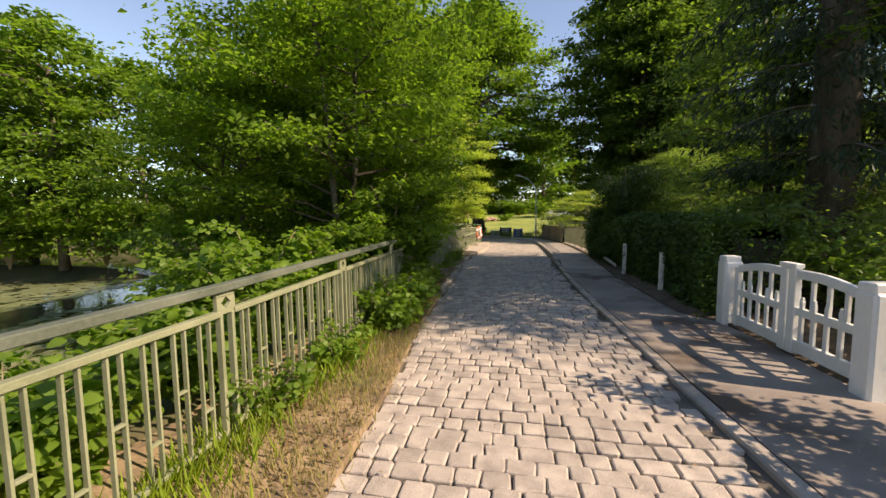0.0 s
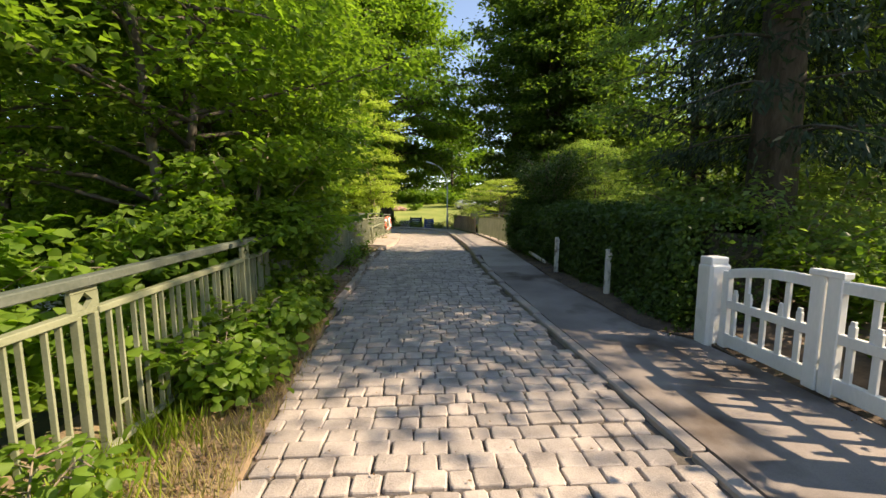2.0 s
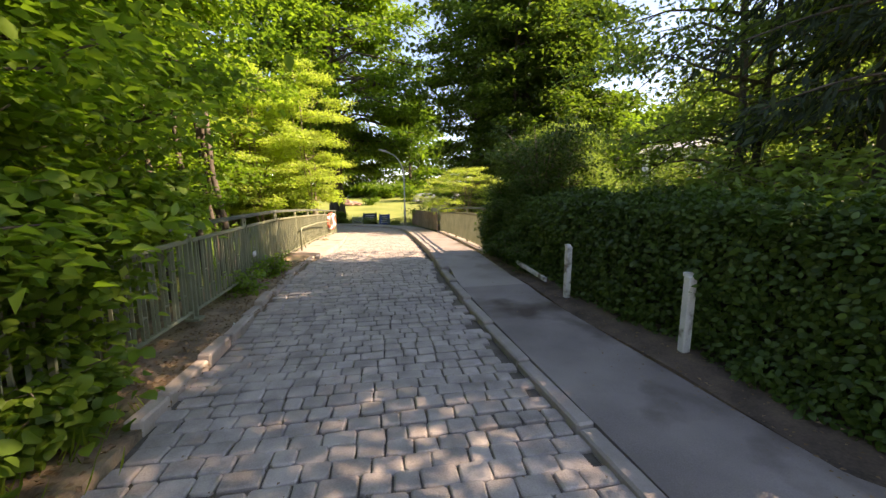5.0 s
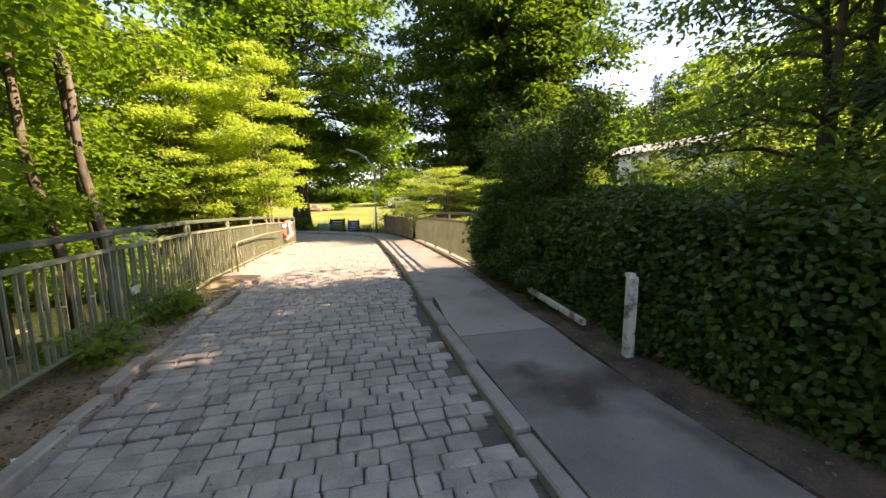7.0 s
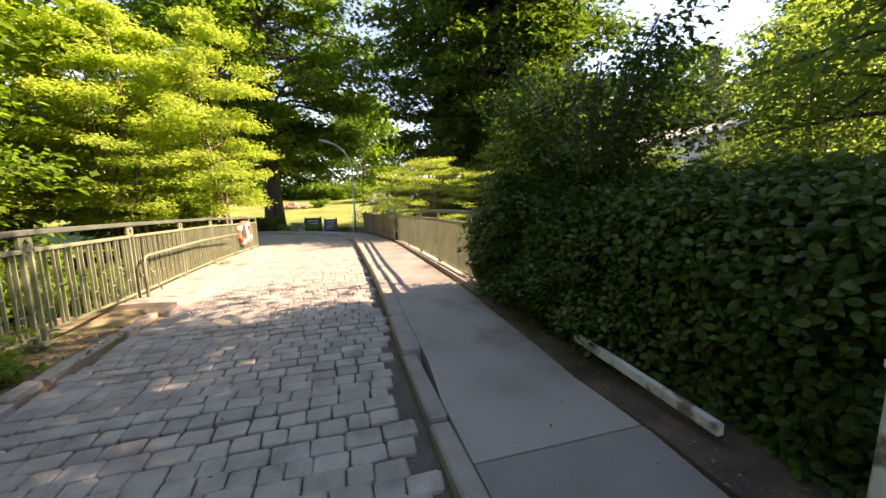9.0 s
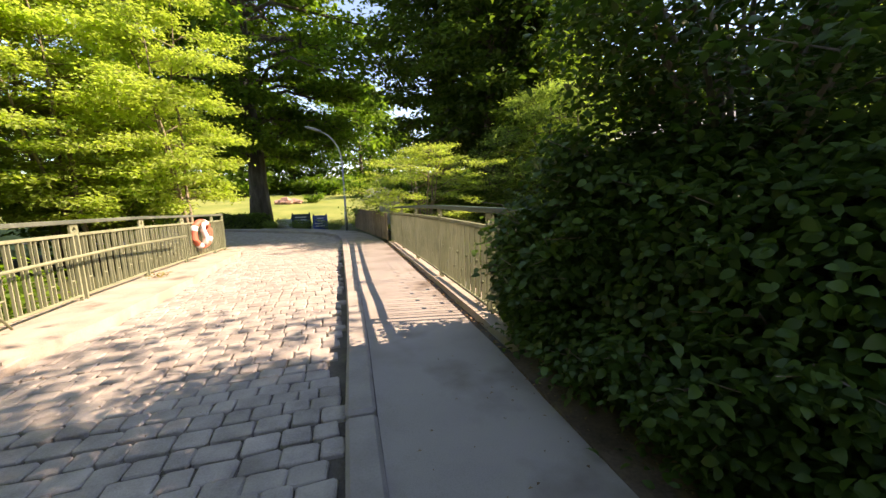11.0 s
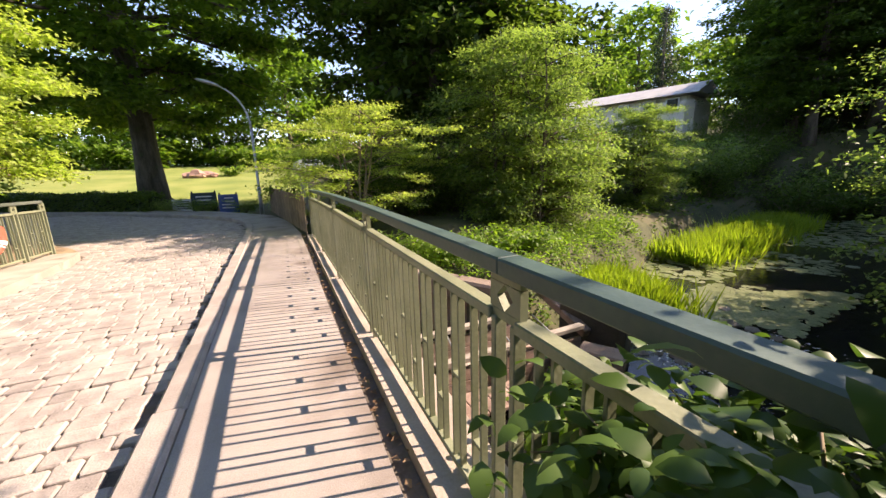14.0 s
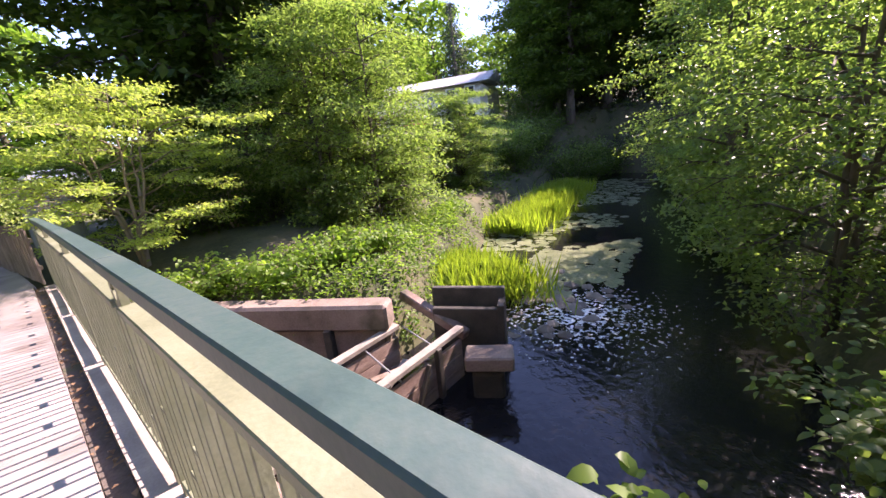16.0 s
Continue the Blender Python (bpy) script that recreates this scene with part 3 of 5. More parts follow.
def pave_edge(y):
    return along([(-9, 3.2), (6.0, 3.05), (6.6, 2.62), (10, 2.45), (12.5, 2.45), (13.9, 2.5)], y) + 0.05 * noise.noise(Vector((0, y * 1.4, 4))) * (6.3 < y < 13.6)


def gutter_x(y):
    return along([(13.9, 2.5), (15, 2.53), (18, 2.59), (21.8, 2.68), (24, 2.72)], y)


def build_pavement():
    back = lambda y: kerb_x(y) + (0.135 if y < 12.2 else 0.185)
    strip("pavement", back, pave_edge, -9, 10.95, pave_z, ASPHALT, "worn grey asphalt pavement with dusty edges", "pavement", wobble=0.012)
    strip("pavement", back, lambda y: gutter_x(y) if y > 13.9 else pave_edge(y), 10.965, 24.0, pave_z, BRIDGEPAVE, "smooth asphalt pavement across the bridge", "pavement", wobble=0.008)
    strip("pavement", lambda y: kerb_x(y) + 0.185, lambda y: along([(24, 2.75), (27.5, 2.6), (30, 2.1), (33, 0.1), (40, -6.5)], y), 24.0, 39, 0.095, BRIDGEPAVE, "asphalt pavement bending round the corner", "pavement")
    strip("gutter", lambda y: gutter_x(y) + 0.005, lambda y: gutter_x(y) + 0.115, 13.9, 24.0, 0.05, BED, "narrow dirty drainage channel beside the pavement", "gutter", wobble=0.02)
    strip("bridge_edge", lambda y: gutter_x(y) + 0.12, lambda y: gutter_x(y) + 0.48, 13.9, 23.6, 0.13, EDGE, "pale concrete bridge edge beneath the railing", "bridge edge", thick=0.6, wobble=0.008)
    strip("bridge_edge", lambda y: along(RAIL_LINE, y) - 0.25, lambda y: road_left(y) - 0.02, 15.2, 24.2, 0.125, EDGE, "pale worn concrete strip beneath the railing", "bridge edge", thick=0.6, wobble=0.03)
    strip("verge", lambda y: along(RAIL_LINE, y) - 0.7, lambda y: road_left(y) - 0.02, -9, 15.2, 0.035, EARTH, "dry leaf-strewn earth verge beside the lane", "verge", thick=0.3, wobble=0.07)
    strip("verge", lambda y: -2.9 - 0.2 * (y - 24.2) ** 1.75 - 0.3, lambda y: road_left(y) - 0.02, 24.2, 30, 0.04, EARTH, "dry earth verge at the bend of the lane", "verge", thick=0.3, wobble=0.05)
    strip("hedge_bed", lambda y: pave_edge(y) + 0.003, lambda y: hedge_foot(y) + 2.5, -9, 13.9, lambda y: pave_z(y) + 0.012, SOIL, "brown earth bed beneath the hedge", "bed", thick=0.3, wobble=0.05, rise=0.1)


# ---------------------------------------------------------------- railings
HANDRAIL = 1.125


def build_railing(posts, label, top=RAILTOP):
    """posts: places of the post feet along the railing. Twin-bar posts with pierced plates, paired balusters with short ties."""
    ob = thing("railing", posts[0], label, "railing")
    o = Vector(posts[0])
    bar = Shape().box((0, 0, 0.42), (0.03, 0.013, 0.84)).mesh("baluster", RAILGREEN)
    tie = Shape().box((0, 0, 0), (0.03, 0.062, 0.016)).mesh("tie", RAILGREEN)
    stile = Shape().box((0, 0, 0.47), (0.045, 0.028, 0.95)).mesh("post_bar", RAILGREEN)
    plate = Shape()
    for y0, z0, y1, z1 in ((-0.085, 0, 0.085, 0.035), (-0.085, 0.125, 0.085, 0.16)):
        plate.box((0, (y0 + y1) / 2, (z0 + z1) / 2), (0.028, y1 - y0, z1 - z0))
    for sd in (-1, 1):
        plate.v += [(sd * 0 + q, sd * yy, zz) for q in (-0.014, 0.014) for yy, zz in ((0.085, 0.035), (0.0, 0.035), (0.045, 0.08), (0.0, 0.125), (0.085, 0.125))]
        k = len(plate.v) - 10
        plate.f += [[k, k + 1, k + 2], [k, k + 2, k + 4], [k + 2, k + 3, k + 4], [k + 5, k + 7, k + 6], [k + 5, k + 9, k + 7], [k + 7, k + 9, k + 8], [k + 1, k + 6, k + 7, k + 2], [k + 2, k + 7, k + 8, k + 3], [k, k + 5, k + 9, k + 4]]
    plate = plate.mesh("post_plate", RAILGREEN)
    foot = Shape().box((0, 0, 0.0), (0.16, 0.16, 0.03)).mesh("foot_plate", RAILGREEN)
    line = [Vector(p) - o + Vector((0, 0, HANDRAIL)) for p in posts]
    for a, b in zip(line, line[1:]):
        d = b - a
        turn = d.to_track_quat("Y", "Z").to_matrix()
        part("handrail", Shape().box((a + b) / 2, (0.085, d.length + 0.004, 0.055), turn), top, ob, "grey-green painted steel handrail")
    for i, p in enumerate(posts):
        q = Vector(p) - o
        d = Vector(posts[min(i + 1, len(posts) - 1)]) - Vector(posts[max(i - 1, 0)])
        ang = math.degrees(math.atan2(-d.x, d.y))
        for s in (-0.055, 0.055):
            e = q + Matrix.Rotation(radians(ang), 3, "Z") @ Vector((0, s, 0))
            part("post_bar", stile, RAILGREEN, ob, at=e, rot=(0, 0, ang))
        part("post_plate", plate, RAILGREEN, ob, "pierced plate with a diamond hole", at=q + Vector((0, 0, 0.94)), rot=(0, 0, ang))
        part("foot_plate", foot, RAILGREEN, ob, at=q + Vector((0, 0, 0.02)), rot=(0, 0, ang))
    for a, b in zip(posts, posts[1:]):
        a, b = Vector(a) - o, Vector(b) - o
        d = b - a
        turn = d.to_track_quat("Y", "Z").to_matrix()
        ang = math.degrees(math.atan2(-d.x, d.y))
        for nm, z, w, t in (("top_rail", 0.95, 0.06, 0.04), ("bottom_rail", 0.115, 0.045, 0.03)):
            part(nm, Shape().box((a + b) / 2 + Vector((0, 0, z)), (w, d.length - 0.14, t), turn), RAILGREEN, ob)
        n = max(2, round((d.length - 0.2) / 0.19))
        for k in range(n):
            for sd in (-0.036, 0.036):
                u = (0.1 + (d.length - 0.2) * (k + 0.5) / n + sd) / d.length
                part("baluster", bar, RAILGREEN, ob, at=a + d * u + Vector((0, 0, 0.1)), rot=(random.uniform(-0.4, 0.4), 0, ang))
            u = (0.1 + (d.length - 0.2) * (k + 0.5) / n) / d.length
            part("tie", tie, RAILGREEN, ob, at=a + d * u + Vector((0, 0, 0.55 if k % 2 else 0.34)), rot=(0, 0, ang))
    return ob


def build_gate():
    """White two-leaf garden gate between two stout posts, swept top rails, pointed short pickets in the lower half."""
    for y in (6.08, 3.8):
        s = Shape()
        s.box((0, 0, 0.44), (0.24, 0.22, 0.96))
        s.box((-0.01, 0, 0.95), (0.2, 0.18, 0.09))
        solo("gate_post", s, WHITEWOOD, "thick white painted wooden gate post with square cap", "gate post", "gate posts", at=(3.07, y, 0.03))
    for side, y0 in ((1, 4.9), (-1, 4.9)):
        g = thing("garden_gate", (3.09, y0 + side * 0.545, 0.04), "closed white wooden gate leaf with swept top rail", "gate", "gate leaves")
        part("meeting_stile", Shape().box((0, -side * 0.48, 0.5), (0.07, 0.115, 0.98)).box((0, -side * 0.48, 1.0), (0.09, 0.14, 0.05)), WHITEWOOD, g)
        part("hinge_stile", Shape().box((0, side * 0.46, 0.43), (0.06, 0.09, 0.84)), WHITEWOOD, g)
        swept = Shape()
        arch = [(-side * 0.43 + side * 0.86 * u, 0.915 - 0.085 * u + 0.035 * math.sin(u * math.pi)) for u in [k / 8 for k in range(9)]]
        for yy, zz in arch:
            swept.v += [(-0.027, yy, zz - 0.05), (0.027, yy, zz - 0.05), (0.027, yy, zz + 0.035), (0.018, yy, zz + 0.045), (-0.018, yy, zz + 0.045), (-0.027, yy, zz + 0.035)]
        swept.f = [[6 * k + q, 6 * k + (q + 1) % 6, 6 * k + 6 + (q + 1) % 6, 6 * k + 6 + q] for k in range(8) for q in range(6)] + [[0, 1, 2, 3, 4, 5], [48, 49, 50, 51, 52, 53]]
        part("top_rail", swept, WHITEWOOD, g)
        part("middle_rail", Shape().box((0, 0, 0.5), (0.05, 0.85, 0.085)), WHITEWOOD, g)
        part("bottom_rail", Shape().box((0, 0, 0.11), (0.055, 0.85, 0.14)), WHITEWOOD, g)
        for j in range(3):
            part("upper_bar", Shape().box((0.004, -0.21 + 0.21 * j, 0.7), (0.03, 0.045, 0.32)), WHITEWOOD, g)
        for j in range(5):
            part("picket", Shape().box((-0.006, -0.34 + 0.17 * j, 0.40), (0.028, 0.05, 0.46)).box((-0.006, -0.34 + 0.17 * j, 0.645), (0.024, 0.034, 0.04)), WHITEWOOD, g)


def build_hedge(name, label, plan, height, n, leaf, mat, seed, bulge=0.12):
    """A clipped hedge: twiggy body, coloured near black for inner shade, under a skin of leaves. plan: centre line x,
    half width, y range; height as (y, z) pairs.
    """
    rng = np.random.default_rng(seed)
    x0, x1, y0, y1 = plan
    ob = thing(name, ((x0 + x1) / 2, (y0 + y1) / 2, 0.08), label, "hedge")
    c = Vector(ob.location)
    def skin(u, v):
        """u along y, v round the section from front foot over the top to the back foot."""
        y = y0 + (y1 - y0) * u
        h = along(height, y)
        arc = v * (2 * h + (x1 - x0))
        set_back = along([(6.4, 0.2), (8.3, 0.16), (10.2, 0.04), (11.5, 0.0)], y) if name == "hedge" else 0.0
        if arc < h:
            p, nrm = (x0, arc), (-1, 0.15)
        elif arc < h + (x1 - x0):
            p, nrm = (x0 + arc - h, h), (0, 1)
        else:
            p, nrm = (x1, max(0, h - (arc - h - (x1 - x0)))), (1, 0.1)
        k = noise.noise(Vector((y * 1.3, p[0] * 1.3, p[1] * 1.6 + seed))) * bulge + noise.noise(Vector((y * 4, p[0] * 4, p[1] * 4 + seed))) * bulge * 0.6
        rnd = 0.16 * math.exp(-((p[1] - h) ** 2 + min(p[0] - x0, x1 - p[0]) ** 2) / 0.06)
        endr = 0.5 * math.exp(-min(u, 1 - u) * (y1 - y0) / 0.25)
        cx = (x0 + x1) / 2
        px = cx + (p[0] - cx) * (1 - 0.35 * endr)
        return Vector((px + set_back + nrm[0] * (k - rnd), y, p[1] * (1 - 0.06 * endr) + nrm[1] * (k - rnd))), Vector((nrm[0], rng.normal() * 0.3, nrm[1]))
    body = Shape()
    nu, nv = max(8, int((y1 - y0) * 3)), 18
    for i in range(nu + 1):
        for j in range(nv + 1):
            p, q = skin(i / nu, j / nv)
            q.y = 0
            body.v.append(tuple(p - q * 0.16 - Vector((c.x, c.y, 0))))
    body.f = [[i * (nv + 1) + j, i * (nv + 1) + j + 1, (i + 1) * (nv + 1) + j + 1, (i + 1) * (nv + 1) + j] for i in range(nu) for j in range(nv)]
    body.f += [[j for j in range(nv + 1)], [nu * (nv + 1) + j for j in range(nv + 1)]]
    part("shade_toned_body", body, TWIG_SHADE, ob, "twiggy hedge body coloured near black for inner shade")
    at, ax, up = [], [], []
    for k in range(n):
        u, v = rng.uniform(0, 1), rng.uniform(0, 0.72)
        p, q = skin(u, v)
        if rng.uniform() < 0.08:
            p.y = y0 if rng.uniform() < 0.35 else y1
            p.x, p.z = rng.uniform(x0, x1), rng.uniform(0, 1) * along(height, p.y)
            q = Vector((0, -1 if p.y == y0 else 1, 0.2))
        d = rng.uniform(-0.14, 0.06)
        p = p + q * d - Vector((c.x, c.y, 0))
        at.append(tuple(p))
        ax.append(tuple(q * 0.5 + Vector((rng.normal() * 0.5, rng.normal() * 0.7, -0.45 + rng.normal() * 0.35))))
        up.append(tuple(q + Vector((rng.normal(), rng.normal(), rng.normal() + 0.5)) * 0.55))
    at, ax, up = np.array(at), np.array(ax), np.array(up)
    part("foliage", leaf_mesh("foliage", at, ax, up, leaf * rng.uniform(0.6, 1.25, n), mat, 0.62, 0.1, True), mat, ob)
    return ob


def make_bush(name, at, label, r, h, n, leaf, mat, seed, category="bush", stems=9, squash=(1, 1), wide=0.6, flat=0.6, group="", full=True, clip=None):
    """A loose shrub of arching stems with leaves along them."""
    rng = np.random.default_rng(seed)
    wood, pts, outs = Shape(), [], []
    for k in range(stems):
        w = 2.4 * k + rng.uniform(-0.4, 0.4)
        rr, hh = r * rng.uniform(0.35, 1.0), h * rng.uniform(0.6, 1.0)
        line = []
        for j in range(6):
            q = j / 5
            line.append(Vector((math.cos(w) * rr * q ** 1.4 * squash[0], math.sin(w) * rr * q ** 1.4 * squash[1], hh * (1.5 * q - 0.55 * q * q) / 0.95 * (1 if j else -0.05))))
        wood.tube(line, [0.022 * (1 - 0.8 * j / 5) * max(0.5, h / 2) for j in range(6)], 5)
        for tw in range(9):
            q = 0.15 + 0.85 * (tw + rng.uniform(0, 1)) / 9
            k2 = min(4, int(q * 5))
            a = line[k2].lerp(line[k2 + 1], q * 5 - k2)
            w2 = w + rng.uniform(-1.5, 1.5)
            tl = r * rng.uniform(0.2, 0.55)
            e = a + Vector((math.cos(w2) * tl * squash[0], math.sin(w2) * tl * squash[1], tl * rng.uniform(-0.3, 0.4)))
            wood.tube([a, e], [0.006, 0.002], 3)
            for g in (0.3, 0.65, 1.0):
                pts.append(tuple(a.lerp(e, g)))
                outs.append((math.cos(w2), math.sin(w2), 0))
    pts = np.array(pts)
    pts[:, 2] = np.maximum(pts[:, 2], 0.05)
    if clip is not None:
        pts[:, 0] = np.where(pts[:, 0] < clip, clip + 0.3 * (clip - pts[:, 0]), pts[:, 0])
    per = max(1, n // len(pts))
    ob = thing(name, at, label, category, group)
    part("stem", wood, YOUNGBARK, ob, smooth=True)
    part("foliage", leaves_at(rng, pts, mat, leaf, 0.13 * max(r, 0.6), per, flat, 0.35, wide, "foliage", np.array(outs) * 0.7, full), mat, ob)
    return ob


def blades(name, label, places, height, mat, seed, per=1, category="grass"):
    """Grass blades at plan places, one object of stuff."""
    rng = np.random.default_rng(seed)
    p = np.repeat(np.array(places, float), per, 0)
    n = len(p)
    p[:, :2] += rng.normal(size=(n, 2)) * 0.05
    w = rng.uniform(0, 2 * np.pi, n)
    ax = np.stack([np.cos(w) * 0.45, np.sin(w) * 0.45, np.ones(n)], 1)
    up = np.stack([np.cos(w), np.sin(w), np.zeros(n)], 1) + rng.normal(size=(n, 3)) * 0.2
    return solo(name, leaf_mesh(name, p, ax, up, height * rng.uniform(0.4, 1.2, n), mat, 0.06, 0.03), mat, label, category, kind="stuff")


def build_lamp():
    ob = thing("street_lamp", (1.72, 31.45, -0.2), "slim grey steel street lamp with a curved arm", "street lamp")
    part("pole", Shape().tube([(0, 0, 0), (0, 0, 1.1), (0, 0, 1.12), (0, 0, 3.4)], [0.08, 0.075, 0.055, 0.046], 10), STEEL, ob, smooth=True)
    pts = [(0, 0, 3.4)]
    for j in range(9):
        w = radians(9 * j)
        pts.append((-1.25 * (1 - math.cos(w)), 0, 3.4 + 1.62 * math.sin(w)))
    part("arm", Shape().tube(pts, [0.046 - 0.0015 * j for j in range(10)], 8), STEEL, ob, smooth=True)
    head = Shape().tube([(-0.85, 0, 4.94), (-0.98, 0, 5.0), (-1.3, 0, 5.1), (-1.58, 0, 5.17), (-1.66, 0, 5.18)], [0.05, 0.1, 0.13, 0.1, 0.03], 10, 0.55)
    part("lamp_head", head, STEEL, ob, "pale elongated lamp head", smooth=True)


def build_signs():
    white = material("white_sign_enamel", [(0.62, 0.64, 0.66), (0.74, 0.75, 0.76)], 3, 0.5, 0.1, 60)
    navy = material("dark_blue_sign", [(0.012, 0.03, 0.05), (0.02, 0.045, 0.07)], 3, 0.5, 0.1, 60)
    blue = material("bright_blue_sign", [(0.03, 0.07, 0.24), (0.045, 0.10, 0.32)], 3, 0.5, 0.1, 60)
    for x, y, w, h, m, label, bars in ((-1.72, 35.4, 0.85, 0.62, white, "white notice board on two low posts", navy), (-0.77, 35.0, 1.05, 0.9, navy, "dark blue information board with white lines", white), (0.33, 33.9, 0.8, 0.82, blue, "bright blue poster board on low posts", white)):
        ob = thing("notice_board", (x, y, ground_height(x, y) + 0.02), label, "sign", "boards at the corner")
        part("board", Shape().box((0, 0, 0.12 + h / 2), (w, 0.05, h)), m, ob)
        for s in (-1, 1):
            part("post", Shape().box((s * (w / 2 - 0.06), 0.05, 0.05 + h / 2), (0.06, 0.05, h + 0.3)), DARKWOOD, ob)
        for k in range(4):
            part("text_bar", Shape().box((random.uniform(-0.08, 0.08), -0.03, 0.17 + h * (0.2 + 0.18 * k)), (w * random.uniform(0.45, 0.7), 0.008, h * 0.06)), bars, ob, "line of unreadable lettering")


def build_lifebuoy():
    red = material("faded_red_plastic", [(0.50, 0.10, 0.06), (0.62, 0.17, 0.10)], 4, 0.55, 0.2, 40, stain=((0.7, 0.5, 0.42), 4, 0.62))
    white = material("white_buoy_cloth", [(0.68, 0.66, 0.64), (0.8, 0.78, 0.76)], 4, 0.7, 0.2, 40)
    ob = thing("lifebuoy", (-2.04, 22.2, 0.72), "faded red and white lifebuoy hanging on the railing", "lifebuoy")
    ob.rotation_euler = (0, 0, radians(-25))
    pts = [(0, 0.25 * math.sin(a), 0.31 * math.cos(a)) for a in [2 * math.pi * j / 20 for j in range(21)]]
    part("ring", Shape().tube(pts, 0.085, 10, 0.8), red, ob, smooth=True)
    for a0 in (0.3, 1.9, 3.4, 5.0):
        seg = [(0, 0.25 * math.sin(a0 + 0.1 * j), 0.31 * math.cos(a0 + 0.1 * j)) for j in range(5)]
        part("band", Shape().tube(seg, 0.091, 10, 0.8), white, ob, "white cloth band", smooth=True)
    part("rope", Shape().tube([(0.05, 0.04, 0.27), (0.08, -0.04, 0.1), (0.08, 0.05, -0.08), (0.06, -0.02, -0.27)], 0.065, 8), white, ob, "coiled white line", smooth=True)


def build_flume():
    """Old fish-pass channel beside the bridge: plank side walls, posts, wire ties, a concrete block at its mouth."""
    ob = thing("timber_flume", (4.75, 18.5, -1.85), "old timber water channel with weathered plank walls", "flume")
    for name, y0, xs in (("far", 0.45, (-1.2, 1.15)), ("near", -0.42, (-1.2, 1.55))):
        for k in range(4):
            part("plank", Shape().box(((xs[0] + xs[1]) / 2, y0, 0.12 + 0.2 * k), (xs[1] - xs[0], 0.055, 0.19)), TIMBER, ob)
        part("capping", Shape().box(((xs[0] + xs[1]) / 2, y0, 0.95), (xs[1] - xs[0] + 0.05, 0.12, 0.07), Matrix.Rotation(radians(-1.5), 3, "Y")), SILVERWOOD, ob, "silver-grey capping board")
        for x in (-0.9, 0.1, 1.0):
            part("post", Shape().box((x, y0 - 0.06 if name == "near" else y0 + 0.06, 0.42), (0.09, 0.08, 1.1)), DARKWOOD, ob)
    for x in (-0.55, 0.35, 1.1):
        part("tie_rod", Shape().tube([(x, -0.45, 0.86), (x + 0.2, 0.47, 0.9)], 0.014, 6), STEEL, ob)
    for k in range(9):
        part("floor_board", Shape().box((-1.15 + 0.16 * k, -0.75, 0.45), (0.15, 0.5, 0.05)), TIMBER, ob)
    for k in range(9):
        part("loose_board", Shape().box((random.uniform(-1.0, 0.9), random.uniform(-0.35, 0.4), 0.35 + 0.05 * k), (random.uniform(0.5, 1.1), 0.1, 0.035), Matrix.Rotation(radians(random.uniform(-35, 35)), 3, "Z") @ Matrix.Rotation(radians(random.uniform(-14, 14)), 3, "Y")), (TIMBER, SILVERWOOD, DARKWOOD)[k % 3], ob)
    part("brace", Shape().box((0.55, -0.52, 0.45), (0.05, 0.05, 0.95), Matrix.Rotation(radians(28), 3, "Y")), DARKWOOD, ob)
    solo("concrete_block", Shape().box((0, 0, 0), (0.62, 0.36, 0.2), Matrix.Rotation(radians(-58), 3, "Z")), CONCRETE, "weathered concrete block at the channel mouth", "block", at=(6.15, 17.5, -1.07))
    solo("timber_crib", Shape().box((0, 0, 0), (0.42, 0.3, 0.9), Matrix.Rotation(radians(-58), 3, "Z")), DARKWOOD, "dark wet timber crib carrying the concrete block", "crib", at=(6.18, 17.55, -1.69))
    w = thing("retaining_wall", (5.75, 18.9, -0.45), "reddish concrete retaining wall along the river bank", "wall", kind="structure")
    a = Vector((-2.1, 3.65, 0))
    turn = Matrix.Rotation(math.atan2(a.y, a.x), 3, "Z")
    nrm = Vector((a.y, -a.x, 0)).normalized()
    part("coping", Shape().box(a / 2 + nrm * 0.1 + Vector((0, 0, -0.19)), (a.length, 0.36, 0.4), turn), CONCRETE, w, "weathered coping band")
    part("face", Shape().box(a / 2 + nrm * 0.16 + Vector((0, 0, -1.1)), (a.length - 0.06, 0.3, 1.45), turn), CONCRETE, w)
    part("buttress", Shape().box(a * 0.22 - nrm * 0.06 + Vector((0, 0, -0.9)), (0.12, 0.14, 1.1), turn), DARKWOOD, w)
    b = thing("sluice_box", (6.75, 18.2, -1.2), "dark timber-faced sluice box in the river", "sluice")
    q = Matrix.Rotation(radians(-64), 3, "Z")
    part("back_board", Shape().box((0.05, 0.06, 0.42), (1.1, 0.1, 0.66), q), DARKWOOD, b)
    part("front_board", Shape().box((-0.2, -0.08, 0.05), (1.0, 0.1, 0.98), q), DARKWOOD, b)
    part("side_board", Shape().box((0.12, -0.47, 0.1), (0.1, 0.36, 1.0), q), DARKWOOD, b)
    part("beam", Shape().box((-0.38, 0.42, 0.42), (1.25, 0.16, 0.14), Matrix.Rotation(radians(-88), 3, "Z") @ Matrix.Rotation(radians(20), 3, "Y")), TIMBER, b, "weathered sloping beam")


